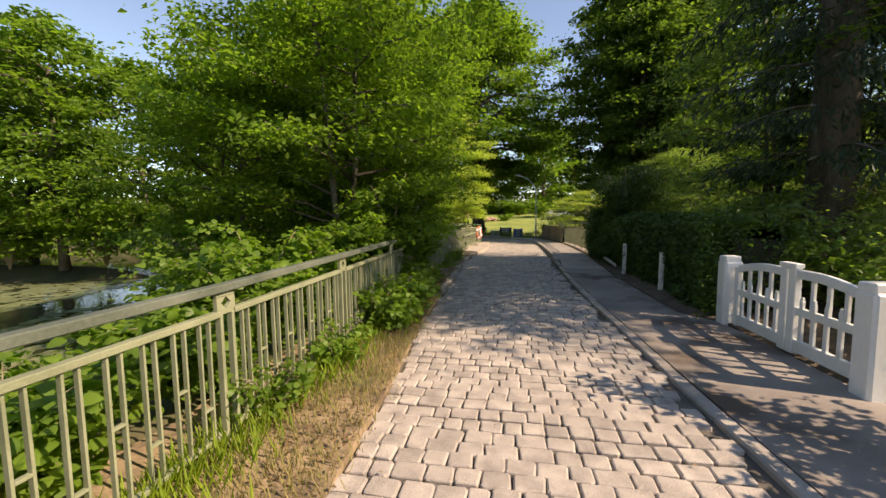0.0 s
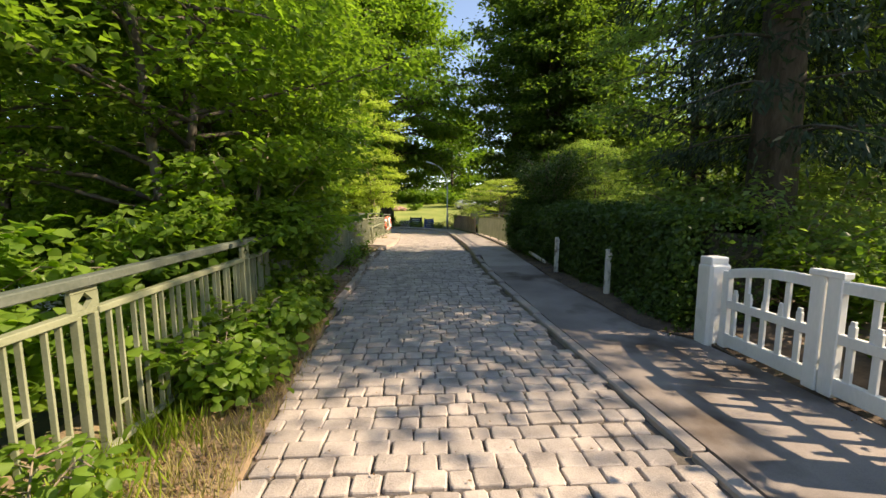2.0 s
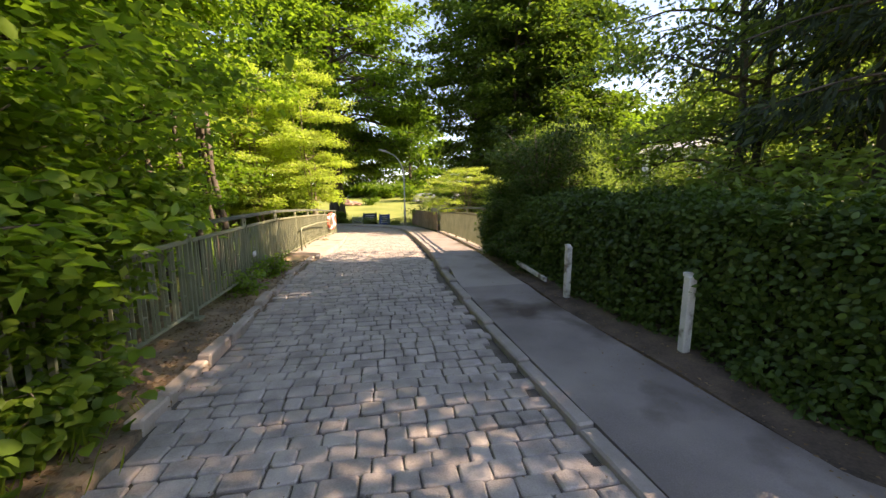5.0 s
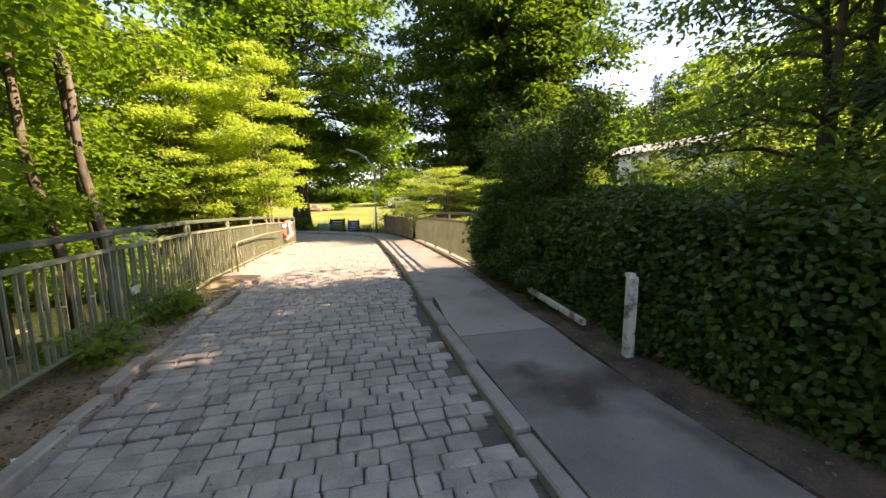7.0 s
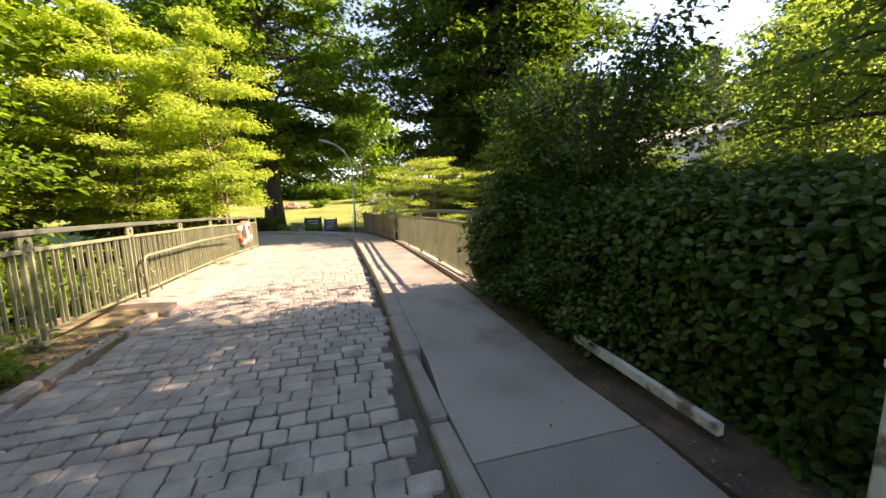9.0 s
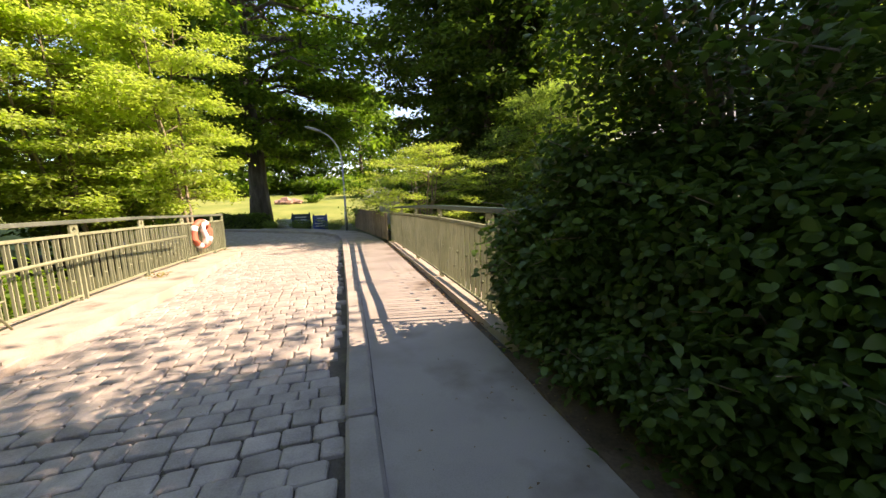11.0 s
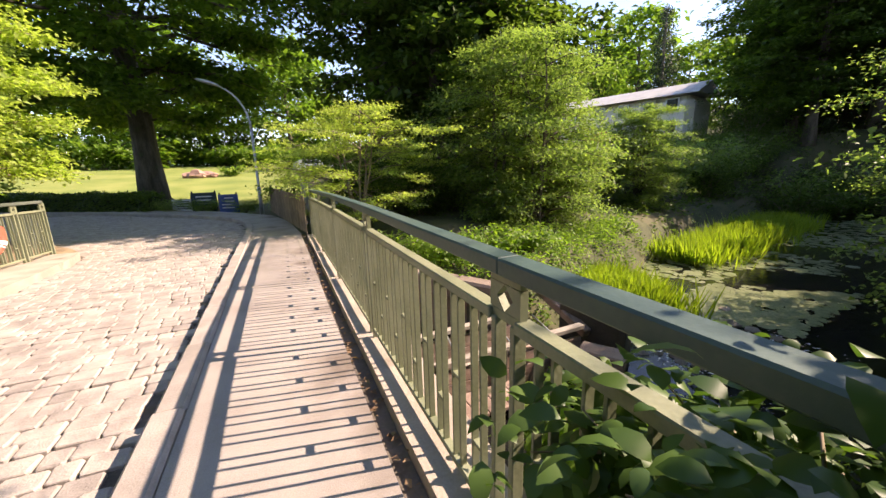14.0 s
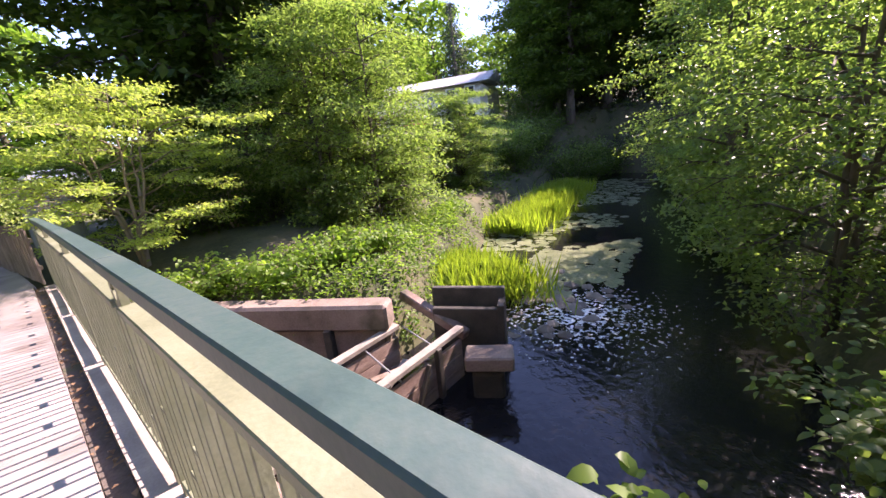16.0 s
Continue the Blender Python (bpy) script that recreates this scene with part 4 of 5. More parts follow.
def build_edging():
    """Old uneven edging stones between the verge and the setts."""
    ob = thing("verge_edging", (0, 0, 0), "broken old stone edging along the lane", "edging", kind="structure")
    y = 7.8
    while y < 15.2:
        ln = random.uniform(0.35, 0.8)
        x = road_left(y + ln / 2) - 0.07 + random.uniform(-0.03, 0.03)
        m = part("edging_stone", Shape().box((0, 0, 0), (0.12, ln - 0.03, 0.22), Matrix.Rotation(radians(random.uniform(-3, 5)), 3, "Z") @ Matrix.Rotation(radians(random.uniform(-4, 4)), 3, "Y")), EDGE, ob)
        m.location = (x, y + ln / 2, hump(y) + random.uniform(-0.04, 0.0))
        y += ln


def build_pipe():
    ob = thing("handrail_pipe", (-2.0, 15.7, 0.2), "pale bent steel pipe fixed along the railing", "pipe")
    part("tube", Shape().tube([(0.0, 0, 0.0), (0, 0, 0.56), (0, 0.06, 0.64), (0, 0.14, 0.66), (0.02, 2.6, 0.66), (0.12, 5.0, 0.6)], 0.022, 8), RAILGREEN, ob, smooth=True)
    part("stay", Shape().tube([(0.01, 0.04, 0.6), (0.02, 0.42, 0.08)], 0.012, 6), RAILGREEN, ob, smooth=True)


def scatter(name, label, category, mat, n, size, region, keep, seed, tuft=6):
    """Low leafy sprigs over the land inside a plan rectangle, where keep() allows, one object of stuff."""
    rng = np.random.default_rng(seed)
    at = []
    while len(at) < n:
        x, y = rng.uniform(region[0], region[1]), rng.uniform(region[2], region[3])
        if keep(x, y) and noise.noise(Vector((x * 0.8, y * 0.8, seed))) > -0.25:
            z = ground_height(x, y)
            for k in range(tuft):
                at.append((x + rng.normal() * 0.1, y + rng.normal() * 0.1, z + abs(rng.normal()) * 0.16 + 0.02))
    at = np.array(at[:n])
    w = rng.uniform(0, 2 * np.pi, n)
    ax = np.stack([np.cos(w), np.sin(w), rng.normal(size=n) * 0.4 + 0.1], 1)
    up = unit(np.stack([rng.normal(size=n) * 0.4, rng.normal(size=n) * 0.4, np.ones(n)], 1))
    return solo(name, leaf_mesh(name, at, ax, up, size * rng.uniform(0.5, 1.3, n), mat, 0.6), mat, label, category, kind="stuff")


def build_rockery():
    red = material("red_sandstone", [(0.30, 0.17, 0.13), (0.42, 0.27, 0.21)], 1.5, 0.9, 0.5, 20)
    z = ground_height(-4.5, 60)
    s = Shape()
    for k, (dx, dy, r) in enumerate(((0, 0, 0.75), (0.9, 0.2, 0.6), (-0.8, 0.1, 0.5), (0.3, -0.4, 0.4), (1.5, -0.1, 0.35))):
        s.lump((dx, dy, 0.2), r, (1.2, 0.8, 0.7), 0.25, k + 50, 2)
    solo("rockery", s, red, "heap of reddish sandstone boulders on the lawn", "rockery", at=(-4.5, 60, z))


def build_house():
    wall = material("cream_render_wall", [(0.68, 0.64, 0.56), (0.78, 0.74, 0.66)], 1.5, 0.9, 0.2, 30)
    roof = material("pale_sheet_roof", [(0.42, 0.41, 0.38), (0.52, 0.51, 0.48)], 1.5, 0.6, 0.2, 30)
    glass = material("dark_window_glass", [(0.02, 0.025, 0.03), (0.035, 0.04, 0.05)], 1, 0.08, 0.0, 10)
    ob = thing("house", (35.7, 36.2, 3.7), "long cream rendered house with pale roof on wooded hill", "house")
    ob.rotation_euler = (0, 0, radians(14))
    L, W, H = 13.5, 4.8, 3.3
    part("wall", Shape().box((W / 2, L / 2, H / 2 - 0.8), (W, L, H + 1.6)), wall, ob)
    s = Shape()
    s.v = [(-0.5, -0.5, H), (W + 0.5, -0.5, H), (W + 0.5, L + 0.5, H), (-0.5, L + 0.5, H), (W / 2, -0.5, H + 1.2), (W / 2, L + 0.5, H + 1.2)]
    s.f = [[0, 1, 4], [1, 2, 5, 4], [2, 3, 5], [3, 0, 4, 5], [0, 3, 2, 1]]
    part("roof", s, roof, ob, "pale low-pitched roof")
    for y in (1.6, 3.6, 6.0, 8.4, 10.6):
        for z in (0.7, 2.5):
            w = part("window", Shape().box((-0.02, y, z), (0.12, 1.1, 1.2)), WHITEWOOD, ob)
            part("pane", Shape().box((-0.07, y, z), (0.05, 0.9, 1.0)), glass, w)


def build_cabinet():
    grey = material("grey_box_paint", [(0.32, 0.31, 0.28), (0.42, 0.41, 0.38)], 3, 0.7, 0.2, 40)
    ob = thing("utility_cabinet", (3.5, 27.4, 0.1), "small weathered grey utility cabinet beside the fence", "cabinet")
    part("body", Shape().box((0, 0, 0.65), (0.9, 0.45, 1.3)), grey, ob)
    part("roof", Shape().box((0, 0, 1.34), (1.05, 0.6, 0.08)), grey, ob)
    part("door", Shape().box((-0.02, -0.235, 0.7), (0.7, 0.03, 0.95)), grey, ob)


def build_fence():
    ob = thing("picket_fence", (2.85, 23.7, 0.08), "low dark brown wooden picket fence", "fence")
    a, b = Vector((0, 0.1, 0)), Vector((-0.75, 6.0, 0))
    pk = Shape().box((0, 0, 0.45), (0.03, 0.07, 0.9)).mesh("picket", FENCEWOOD)
    n = 52
    for k in range(n):
        p = a.lerp(b, k / (n - 1))
        part("picket", pk, FENCEWOOD, ob, at=(p.x, p.y, random.uniform(-0.03, 0.02)), rot=(random.uniform(-1.5, 1.5), 0, 7))
    d = b - a
    for z in (0.25, 0.7):
        part("rail", Shape().box((a + b) / 2 + Vector((0.04, 0, z)), (0.04, d.length, 0.07), d.to_track_quat("Y", "Z").to_matrix()), FENCEWOOD, ob)


def build_car(at, turn, mat, label):
    glass = bpy.data.materials.get("car_glass") or material("car_glass", [(0.015, 0.02, 0.02), (0.03, 0.035, 0.04)], 1, 0.05, 0.0, 10)
    tyre = bpy.data.materials.get("tyre_rubber") or material("tyre_rubber", [(0.015, 0.015, 0.015), (0.03, 0.03, 0.03)], 8, 0.9, 0.2, 40)
    ob = thing("car", at, label, "car", "parked cars")
    ob.rotation_euler = (0, 0, radians(turn))
    s = Shape()
    prof = [(-2.1, 0.3), (2.1, 0.3), (2.15, 0.75), (1.2, 0.92), (0.55, 1.42), (-1.3, 1.46), (-2.05, 0.95)]
    for sy in (-0.85, 0.85):
        s.v += [(x, sy * (1 if z < 1 else 0.85), z) for x, z in prof]
    n = len(prof)
    s.f = [list(range(n))[::-1], list(range(n, 2 * n))] + [[j, (j + 1) % n, n + (j + 1) % n, n + j] for j in range(n)]
    part("body", s, mat, ob)
    for sy in (-1, 1):
        part("side_window", Shape().box((-0.3, sy * 0.79, 1.18), (1.7, 0.06, 0.36)), glass, ob)
        for x in (-1.3, 1.35):
            part("wheel", Shape().tube([(x, sy * 0.68, 0.31), (x, sy * 0.86, 0.31)], 0.31, 16), tyre, ob)


def build_parasol():
    red = material("red_canvas", [(0.5, 0.03, 0.05), (0.62, 0.06, 0.08)], 2, 0.8, 0.1, 20)
    z = ground_height(33, 43)
    ob = thing("parasol", (33, 43, z), "open red garden parasol on the terrace", "parasol")
    part("pole", Shape().tube([(0, 0, 0), (0, 0, 2.5)], 0.03, 8), WHITEWOOD, ob)
    s = Shape()
    s.v = [(0, 0, 2.6)] + [(1.9 * math.cos(math.pi * j / 4), 1.9 * math.sin(math.pi * j / 4), 1.75) for j in range(8)]
    s.f = [[0, 1 + j, 1 + (j + 1) % 8] for j in range(8)] + [[8 - j for j in range(8)]]
    part("canopy", s, red, ob, "faded red canopy")


# ---------------------------------------------------------------- setting
build_ground()
build_bridge()
build_road()
build_kerb()
build_pavement()
pond = Shape()
pond.v = [(-42, -24, -0.95), (-2.8, -24, -0.95), (-2.8, 26, -0.95), (-42, 26, -0.95)]
pond.f = [[0, 1, 2, 3]]
solo("water", pond, POND, "still olive pond water with floating leaves", "water", kind="structure")
river = Shape()
river.v = [(-2.7, 13, -1.6), (38, 12, -1.6), (38, 28, -1.6), (-2.7, 23, -1.6)]
river.f = [[0, 1, 2, 3]]
solo("water", river, RIVER, "dark rippling river water with white foam", "water", kind="structure")

# railings
left_posts = [(along(RAIL_LINE, y), y, along(RAIL_BASE, y)) for y in [4.18 + 1.92 * k for k in range(-3, 11)] + [24.25]]
build_railing(left_posts, "faded olive green steel railing beside the lane")
build_railing([(along(BRIDGE_RAIL, y), y, along(BRIDGE_BASE, y)) for y in (13.6, 14.9, 16.95, 19.0, 21.05, 23.1, 23.55)], "olive green steel bridge railing with grey handrail", RAILTEAL)
build_gate()
for x, y in ((2.87, 8.1), (2.7, 10.03)):
    s = Shape().box((0, 0, 0.39), (0.08, 0.08, 0.82), Matrix.Rotation(radians(2), 3, "X")).box((0, 0.012, 0.81), (0.065, 0.065, 0.035))
    solo("fence_post", s, OLDWHITE, "flaking white concrete fence post before the hedge", "fence post", "posts before the hedge", at=(x, y, hump(y) + 0.03))
solo("fallen_rail", Shape().box((0, 0, 0), (0.045, 1.25, 0.07), Matrix.Rotation(radians(1), 3, "Z") @ Matrix.Rotation(radians(4), 3, "X")), OLDWHITE, "old white timber rail lying beneath the hedge", "rail", at=(2.64, 11.25, 0.345))

# hedge and bush at its end
build_hedge("hedge", "tall clipped dark green hornbeam hedge", (2.8, 4.1, 6.45, 13.5), [(6, 1.42), (9, 1.45), (12, 1.55), (13, 1.65)], 60000, 0.06, LEAF_HEDGE, 3)
make_bush("bush", (3.5, 12.95, 0.12), "overgrown dark green bush at the end of hedge", 1.05, 3.1, 22000, 0.058, LEAF_HEDGE, 5, stems=24, clip=-0.9)
make_bush("bush", (3.2, 13.4, 0.12), "spreading dark bush against the bridge railing", 0.66, 1.75, 24000, 0.062, LEAF_HEDGE, 6, stems=34, clip=-0.58)
make_bush("bush", (3.1, 12.3, 0.1), "low dark bush closing the hedge foot", 0.6, 1.4, 9000, 0.058, LEAF_HEDGE, 7, stems=16, clip=-0.5)
make_bush("bush", (2.95, 14.1, 0.12), "leafy bush spilling through the railing foot", 0.48, 1.1, 8500, 0.075, LEAF_HEDGE, 8, stems=28, clip=-0.3)
make_bush("bush", (3.3, 14.95, -0.1), "leafy shoots growing beside the bridge railing", 0.34, 0.72, 2600, 0.08, LEAF_MID, 19, stems=16, clip=-0.12)
make_bush("bush", (2.9, 13.7, 0.12), "leafy bush leaning over the end of railing", 0.5, 1.3, 13000, 0.07, LEAF_HEDGE, 18, stems=30, clip=-0.3)

for k, (x, y) in enumerate(((2.9, 13.2), (2.9, 12.5), (2.92, 11.8))):
    make_bush("bush", (x, y, 0.06), "low dark shoots at the hedge foot", 0.42, 0.75, 4500, 0.058, LEAF_HEDGE, 9 + k, stems=14, clip=-0.4, group="shoots at the hedge foot")

# left bank: shrubs over the railing, trees behind
for k, (x, y, r, h, n) in enumerate(((-2.5, 5.0, 0.55, 0.9, 900), (-2.75, 6.0, 0.7, 1.6, 1700), (-2.4, 7.0, 0.95, 2.5, 3400), (-2.35, 8.0, 0.9, 2.2, 3000), (-3.1, 9.2, 1.0, 2.2, 3200), (-3.3, 10.6, 0.9, 2.2, 3000), (-3.0, 4.0, 0.8, 1.5, 2600), (-2.9, 2.8, 0.6, 0.9, 1600), (-2.75, 1.5, 0.55, 0.8, 1400), (-2.9, 0.4, 0.6, 0.8, 1400), (-1.75, 5.0, 0.45, 0.55, 600), (-1.75, 5.7, 0.5, 0.7, 800), (-1.85, 6.6, 0.45, 0.6, 800), (-1.95, 7.6, 0.45, 0.6, 800))):
    make_bush("shrub", (x, y, 0.02), "leafy green shrub growing through the railing", r, h, int(n * 2.1), 0.095, LEAF_BRIGHT, 20 + k, group="shrubs along the railing", stems=13, flat=0.35, wide=0.8)
for k, (x, y) in enumerate(((-1.85, 3.6), (-1.95, 2.6), (-1.98, 12.5), (-2.02, 13.0), (-2.0, 11.3))):
    make_bush("weed", (x, y, 0.03), "young green weed at the railing foot", 0.34, 0.55, 420, 0.08, LEAF_BRIGHT, 40 + k, category="weeds", group="weeds at the railing", stems=5)
maple = make_tree("maple_tree", (-3.4, 7.2, -0.2), "leafy green maple with layered branches beside pond", 7.5, 2.9, 0.12, 0.09, 50, 5, 62, 0.105, 0.25, LEAF_BRIGHT, BARK, 31, group="trees on the bank", stems=2, splay=0.08)
for x, y, s, w in ((-4.6, 10.4, 1.1, 70), (-6.8, 8.4, 0.85, 150), (-5.0, 13.2, 0.95, 220)):
    copy_thing(maple, pose(x, y, -0.3, 0, 0, w) @ Matrix.Diagonal((s, s, s, 1)))
lime = make_tree("lime_tree", (-9.5, 20, -0.3), "tall full lime tree with green crown", 13, 4.4, 0.1, 0.22, 58, 5, 12, 0.35, 0.42, LEAF_MID, BARK, 41, group="trees round the pond")
for x, y, s, w in ((-13.5, 17.5, 0.75, 50), (-16.5, 14.5, 0.68, 90), (-19.5, 13.2, 0.8, 20), (-22.5, 14, 0.75, 140), (-27, 12.5, 0.7, 200), (-31, 10, 0.9, 10), (-15, 27, 1.1, 75), (-36, 6, 0.9, 10), (-24, 28, 1.1, 33), (-40, -2, 0.9, 44)):
    copy_thing(lime, pose(x, y, -0.3, 0, 0, w) @ Matrix.Diagonal((s, s, s, 1)))
slim = make_tree("slender_tree", (-2.8, 13.3, -0.2), "slender leaning young tree with dark stem", 9.5, 2.3, 0.5, 0.07, 24, 4, 16, 0.13, 0.24, LEAF_BRIGHT, BARK, 51, group="slender trees by the bridge", lean=(-0.12, 0.02))
for x, y, s, w in ((-3.25, 13.2, 1.1, 15), (-3.7, 12.7, 1.0, -25), (-3.0, 13.7, 1.05, 40), (-3.35, 14.1, 0.95, -8)):
    copy_thing(slim, pose(x, y, -0.3, 0, 0, w) @ Matrix.Diagonal((s, s, s, 1)))
young = make_tree("young_maple", (-2.95, 24.4, -0.1), "sunlit yellow-green young maple with pale stems", 8.6, 1.85, 0.16, 0.055, 56, 6, 31, 0.115, 0.19, LEAF_YELLOW, YOUNGBARK, 61, group="sunny young maples", stems=3, splay=0.09, droop=0.45, lean=(-0.1, 0.02))
for x, y, s, w in ((-5.3, 23.9, 0.95, 60), (-7.5, 26.5, 1.1, 130), (-9.5, 24.0, 1.1, 250), (-5.2, 27.5, 0.9, 30)):
    copy_thing(young, pose(x, y, -0.2, 0, 0, w) @ Matrix.Diagonal((s * 1.25, s * 1.25, s, 1)))

# far side: great tree, lawn edge, woods
great = make_tree("great_tree", (-3.7, 39.5, -0.4), "huge old lime tree with thick dark trunk", 23, 8.5, 0.2, 0.66, 96, 6, 48, 0.36, 0.55, LEAF_MID, BARK, 71, group="great trees", droop=0.45, rise=0.4)
beech = make_tree("beech_tree", (8.3, 28.0, -0.1), "tall dark beech tree on the river bank", 18, 3.7, 0.16, 0.32, 64, 5, 18, 0.32, 0.42, LEAF_DARK, BARK, 81, group="river bank trees", droop=0.5)
for x, y, s, w, z in ((9.25, 28.2, 0.92, 100, -0.1), (11.5, 29.5, 1.05, 210, -0.1), (7.2, 33, 1.1, 300, 0), (13, 30, 1.1, 20, 0), (11.5, 34.5, 1.2, 80, 0)):
    copy_thing(beech, pose(x, y, z, 0, 0, w) @ Matrix.Diagonal((s, s, s, 1)))
alder = make_tree("alder_tree", (9.6, 23.4, -0.9), "light green bushy alder at the water", 6.2, 2.2, 0.06, 0.07, 60, 5, 26, 0.088, 0.22, LEAF_ALDER, BARK, 91, group="alders", stems=3, splay=0.1, droop=0.55)
for x, y, s, w, z in ((8.7, 24.3, 1.0, 55, -0.7), (10.6, 24.2, 0.85, 215, -0.8), (17.2, 26.0, 0.95, 70, -0.7), (17.5, 26.3, 0.9, 200, -0.7), (9.4, 14.1, 0.9, 140, -1.2), (14.0, 15.6, 1.05, 20, -0.6), (17, 14.5, 1.3, 300, -0.2), (7.4, 10.2, 1.0, 20, 0.0)):
    copy_thing(alder, pose(x, y, z, 0, 0, w) @ Matrix.Diagonal((s, s, s * {17.2: 0.8, 17.5: 0.8, 9.4: 1.1}.get(x, 1), 1)))
make_tree("golden_shrub", (4.35, 24.6, -0.2), "yellow-green shrub with layered arching branches beside railing", 3.5, 2.5, 0.12, 0.05, 40, 6, 34, 0.07, 0.14, LEAF_YELLOW, YOUNGBARK, 95, category="shrub", stems=5, splay=0.22, rise=0.55, droop=0.45, flat=0.22)
make_bush("shrub", (3.0, 29.3, 0.0), "dense green bush behind the picket fence", 1.3, 1.6, 2600, 0.1, LEAF_MID, 96)
for k, (x, y) in enumerate(((4.6, 22.2), (5.6, 21.4), (6.6, 21.2), (7.6, 21.4))):
    make_bush("bank_plant", (x, y, ground_height(x, y)), "low leafy weeds on the river bank", 0.8, 0.5, 1300, 0.1, LEAF_BRIGHT, 100 + k, category="weeds", group="bank weeds")

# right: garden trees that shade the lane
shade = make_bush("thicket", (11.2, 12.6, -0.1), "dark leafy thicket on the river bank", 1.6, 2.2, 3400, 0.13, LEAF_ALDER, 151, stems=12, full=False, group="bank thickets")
spruce = make_spruce("spruce_tree", (5.8, 8.35, 0.05), "tall dark spruce with thick trunk and drooping boughs", 21, 3.3, 0.13, 0.33, 24, 62, 111, group="spruces", needle=0.17)
for x, y, s, w in ((9.8, 9.6, 0.6, 100),):
    copy_thing(spruce, pose(x, y, 0.1, 0, 0, w) @ Matrix.Diagonal((s, s, s, 1)))
copy_thing(alder, pose(6.3, 10.9, 0.05, 0, 0, 40) @ Matrix.Diagonal((1.1, 1.1, 1.3, 1)))
copy_thing(slim, pose(6.9, 7.5, 0.0, 0, 0, 150) @ Matrix.Diagonal((1.15, 1.15, 0.75, 1)))
# Added trees, mostly out of view, their crowns placed to dapple the lane.
for x, y, w, q, h in ((11.0, 5.6, 30, 1.4, 1.55), (10.6, 8.7, 110, 1.45, 1.1), (12.6, 4.7, 200, 1.45, 1.65), (9.6, 10.0, 0, 1.5, 1.0)):
    copy_thing(slim, pose(x, y, 0.0, 0, 0, w) @ Matrix.Diagonal((q, q, h, 1)))
# One more added tree, set where its crown shades the left railing.
copy_thing(slim, pose(7.3, 11.0, 0.0, 0, 0, 95) @ Matrix.Diagonal((1.1, 1.1, 1.1, 1)))
for x, y, q, w in ((5.1, 7.2, 0.8, 20), (5.3, 9.3, 0.95, 80), (5.0, 11.4, 0.9, 140), (7.2, 8.6, 1.1, 200)):
    copy_thing(shade, pose(x, y, 0.05, 0, 0, w) @ Matrix.Diagonal((q, q, q, 1)))
# The third, taller shrub is added out of view to shade the pavement.
for k, (x, y) in enumerate(((4.6, 4.6), (5.2, 6.4), (4.15, 2.2))):
    make_bush("shrub", (x, y, 0.05), "dark garden shrub behind the white gate", 1.0, (1.25, 1.3, 2.3)[k], (3000, 3000, 6500)[k], 0.1, LEAF_MID, 120 + k, group="garden shrubs")

# undergrowth along the far sides
thicket = make_bush("thicket", (-5.5, 25.5, -0.1), "dense sunny green thicket behind the railing", 2.0, 2.6, 3000, 0.2, LEAF_BRIGHT, 150, stems=14, full=False, group="thickets")
for x, y, s, w in ((-8, 28, 1.1, 40), (-11, 25, 1.2, 100), (-13, 29, 1.3, 200), (-5.5, 20.5, 0.8, 300), (-7.5, 20.2, 1.0, 30), (-9.5, 19.5, 1.0, 80), (-16, 25, 1.3, 10), (-12, 18.5, 1.1, 66), (-14.2, 15.0, 1.1, 10), (-17.5, 13.4, 1.2, 66), (-20.6, 12.0, 1.2, 20), (-24, 11.2, 1.3, 90), (-18, 32, 1.3, 0), (-5.2, 11.5, 0.8, 0), (-5.4, 8.6, 0.8, 90), (-5.6, 6.2, 0.7, 200)):
    copy_thing(thicket, pose(x, y, ground_height(x, y) if x > -12 or y > 19 else -0.3, 0, 0, w) @ Matrix.Diagonal((s, s, s, 1)))
for x, y, s, w in ((6.0, 12.6, 0.6, 40), (13.5, 15.2, 1.1, 260), (17, 15.6, 1.3, 10), (21, 16.2, 1.4, 99), (25, 17, 1.5, 150), (29, 18.5, 1.6, 20), (12.3, 25, 1.2, 77), (15.5, 27, 1.4, 14), (20.5, 27.5, 1.4, 190), (24.5, 27.5, 1.5, 222), (8.3, 24.2, 0.8, 12), (11.0, 24.4, 1.0, 50), (29, 25, 1.5, 60), (5.2, 30.5, 1.2, 0), (7.6, 31.2, 1.4, 70), (10.4, 31.2, 1.4, 140), (6.2, 27.8, 0.8, 33), (13.5, 31.5, 1.4, 99)):
    copy_thing(shade, pose(x, y, ground_height(x, y) - 0.05, 0, 0, w) @ Matrix.Diagonal((s, s, s, 1)))

make_bush("shrub", (5.5, 13.75, -0.9), "sunny leafy bush above the water beside bridge", 0.9, 1.1, 4200, 0.085, LEAF_ALDER, 152, stems=12)

# hill with house, far woods
build_house()
build_parasol()
fir = make_spruce("fir_tree", (38, 27, ground_height(38, 27)), "dark tall fir on the far bank", 15, 3.6, 0.05, 0.25, 18, 22, 131, group="firs on the hill", needle=0.34)
for x, y, s, w in ((41, 31, 1.25, 40), (40, 21.5, 1.3, 90), (44, 26, 1.35, 10), (43, 35, 1.15, 70), (45, 18, 1.3, 50), (46, 58, 1.1, 60), (50, 50, 1.1, 190), (54, 64, 1.15, 20), (56, 55, 1.2, 30)):
    copy_thing(fir, pose(x, y, ground_height(x, y), 0, 0, w) @ Matrix.Diagonal((s, s, s, 1)))
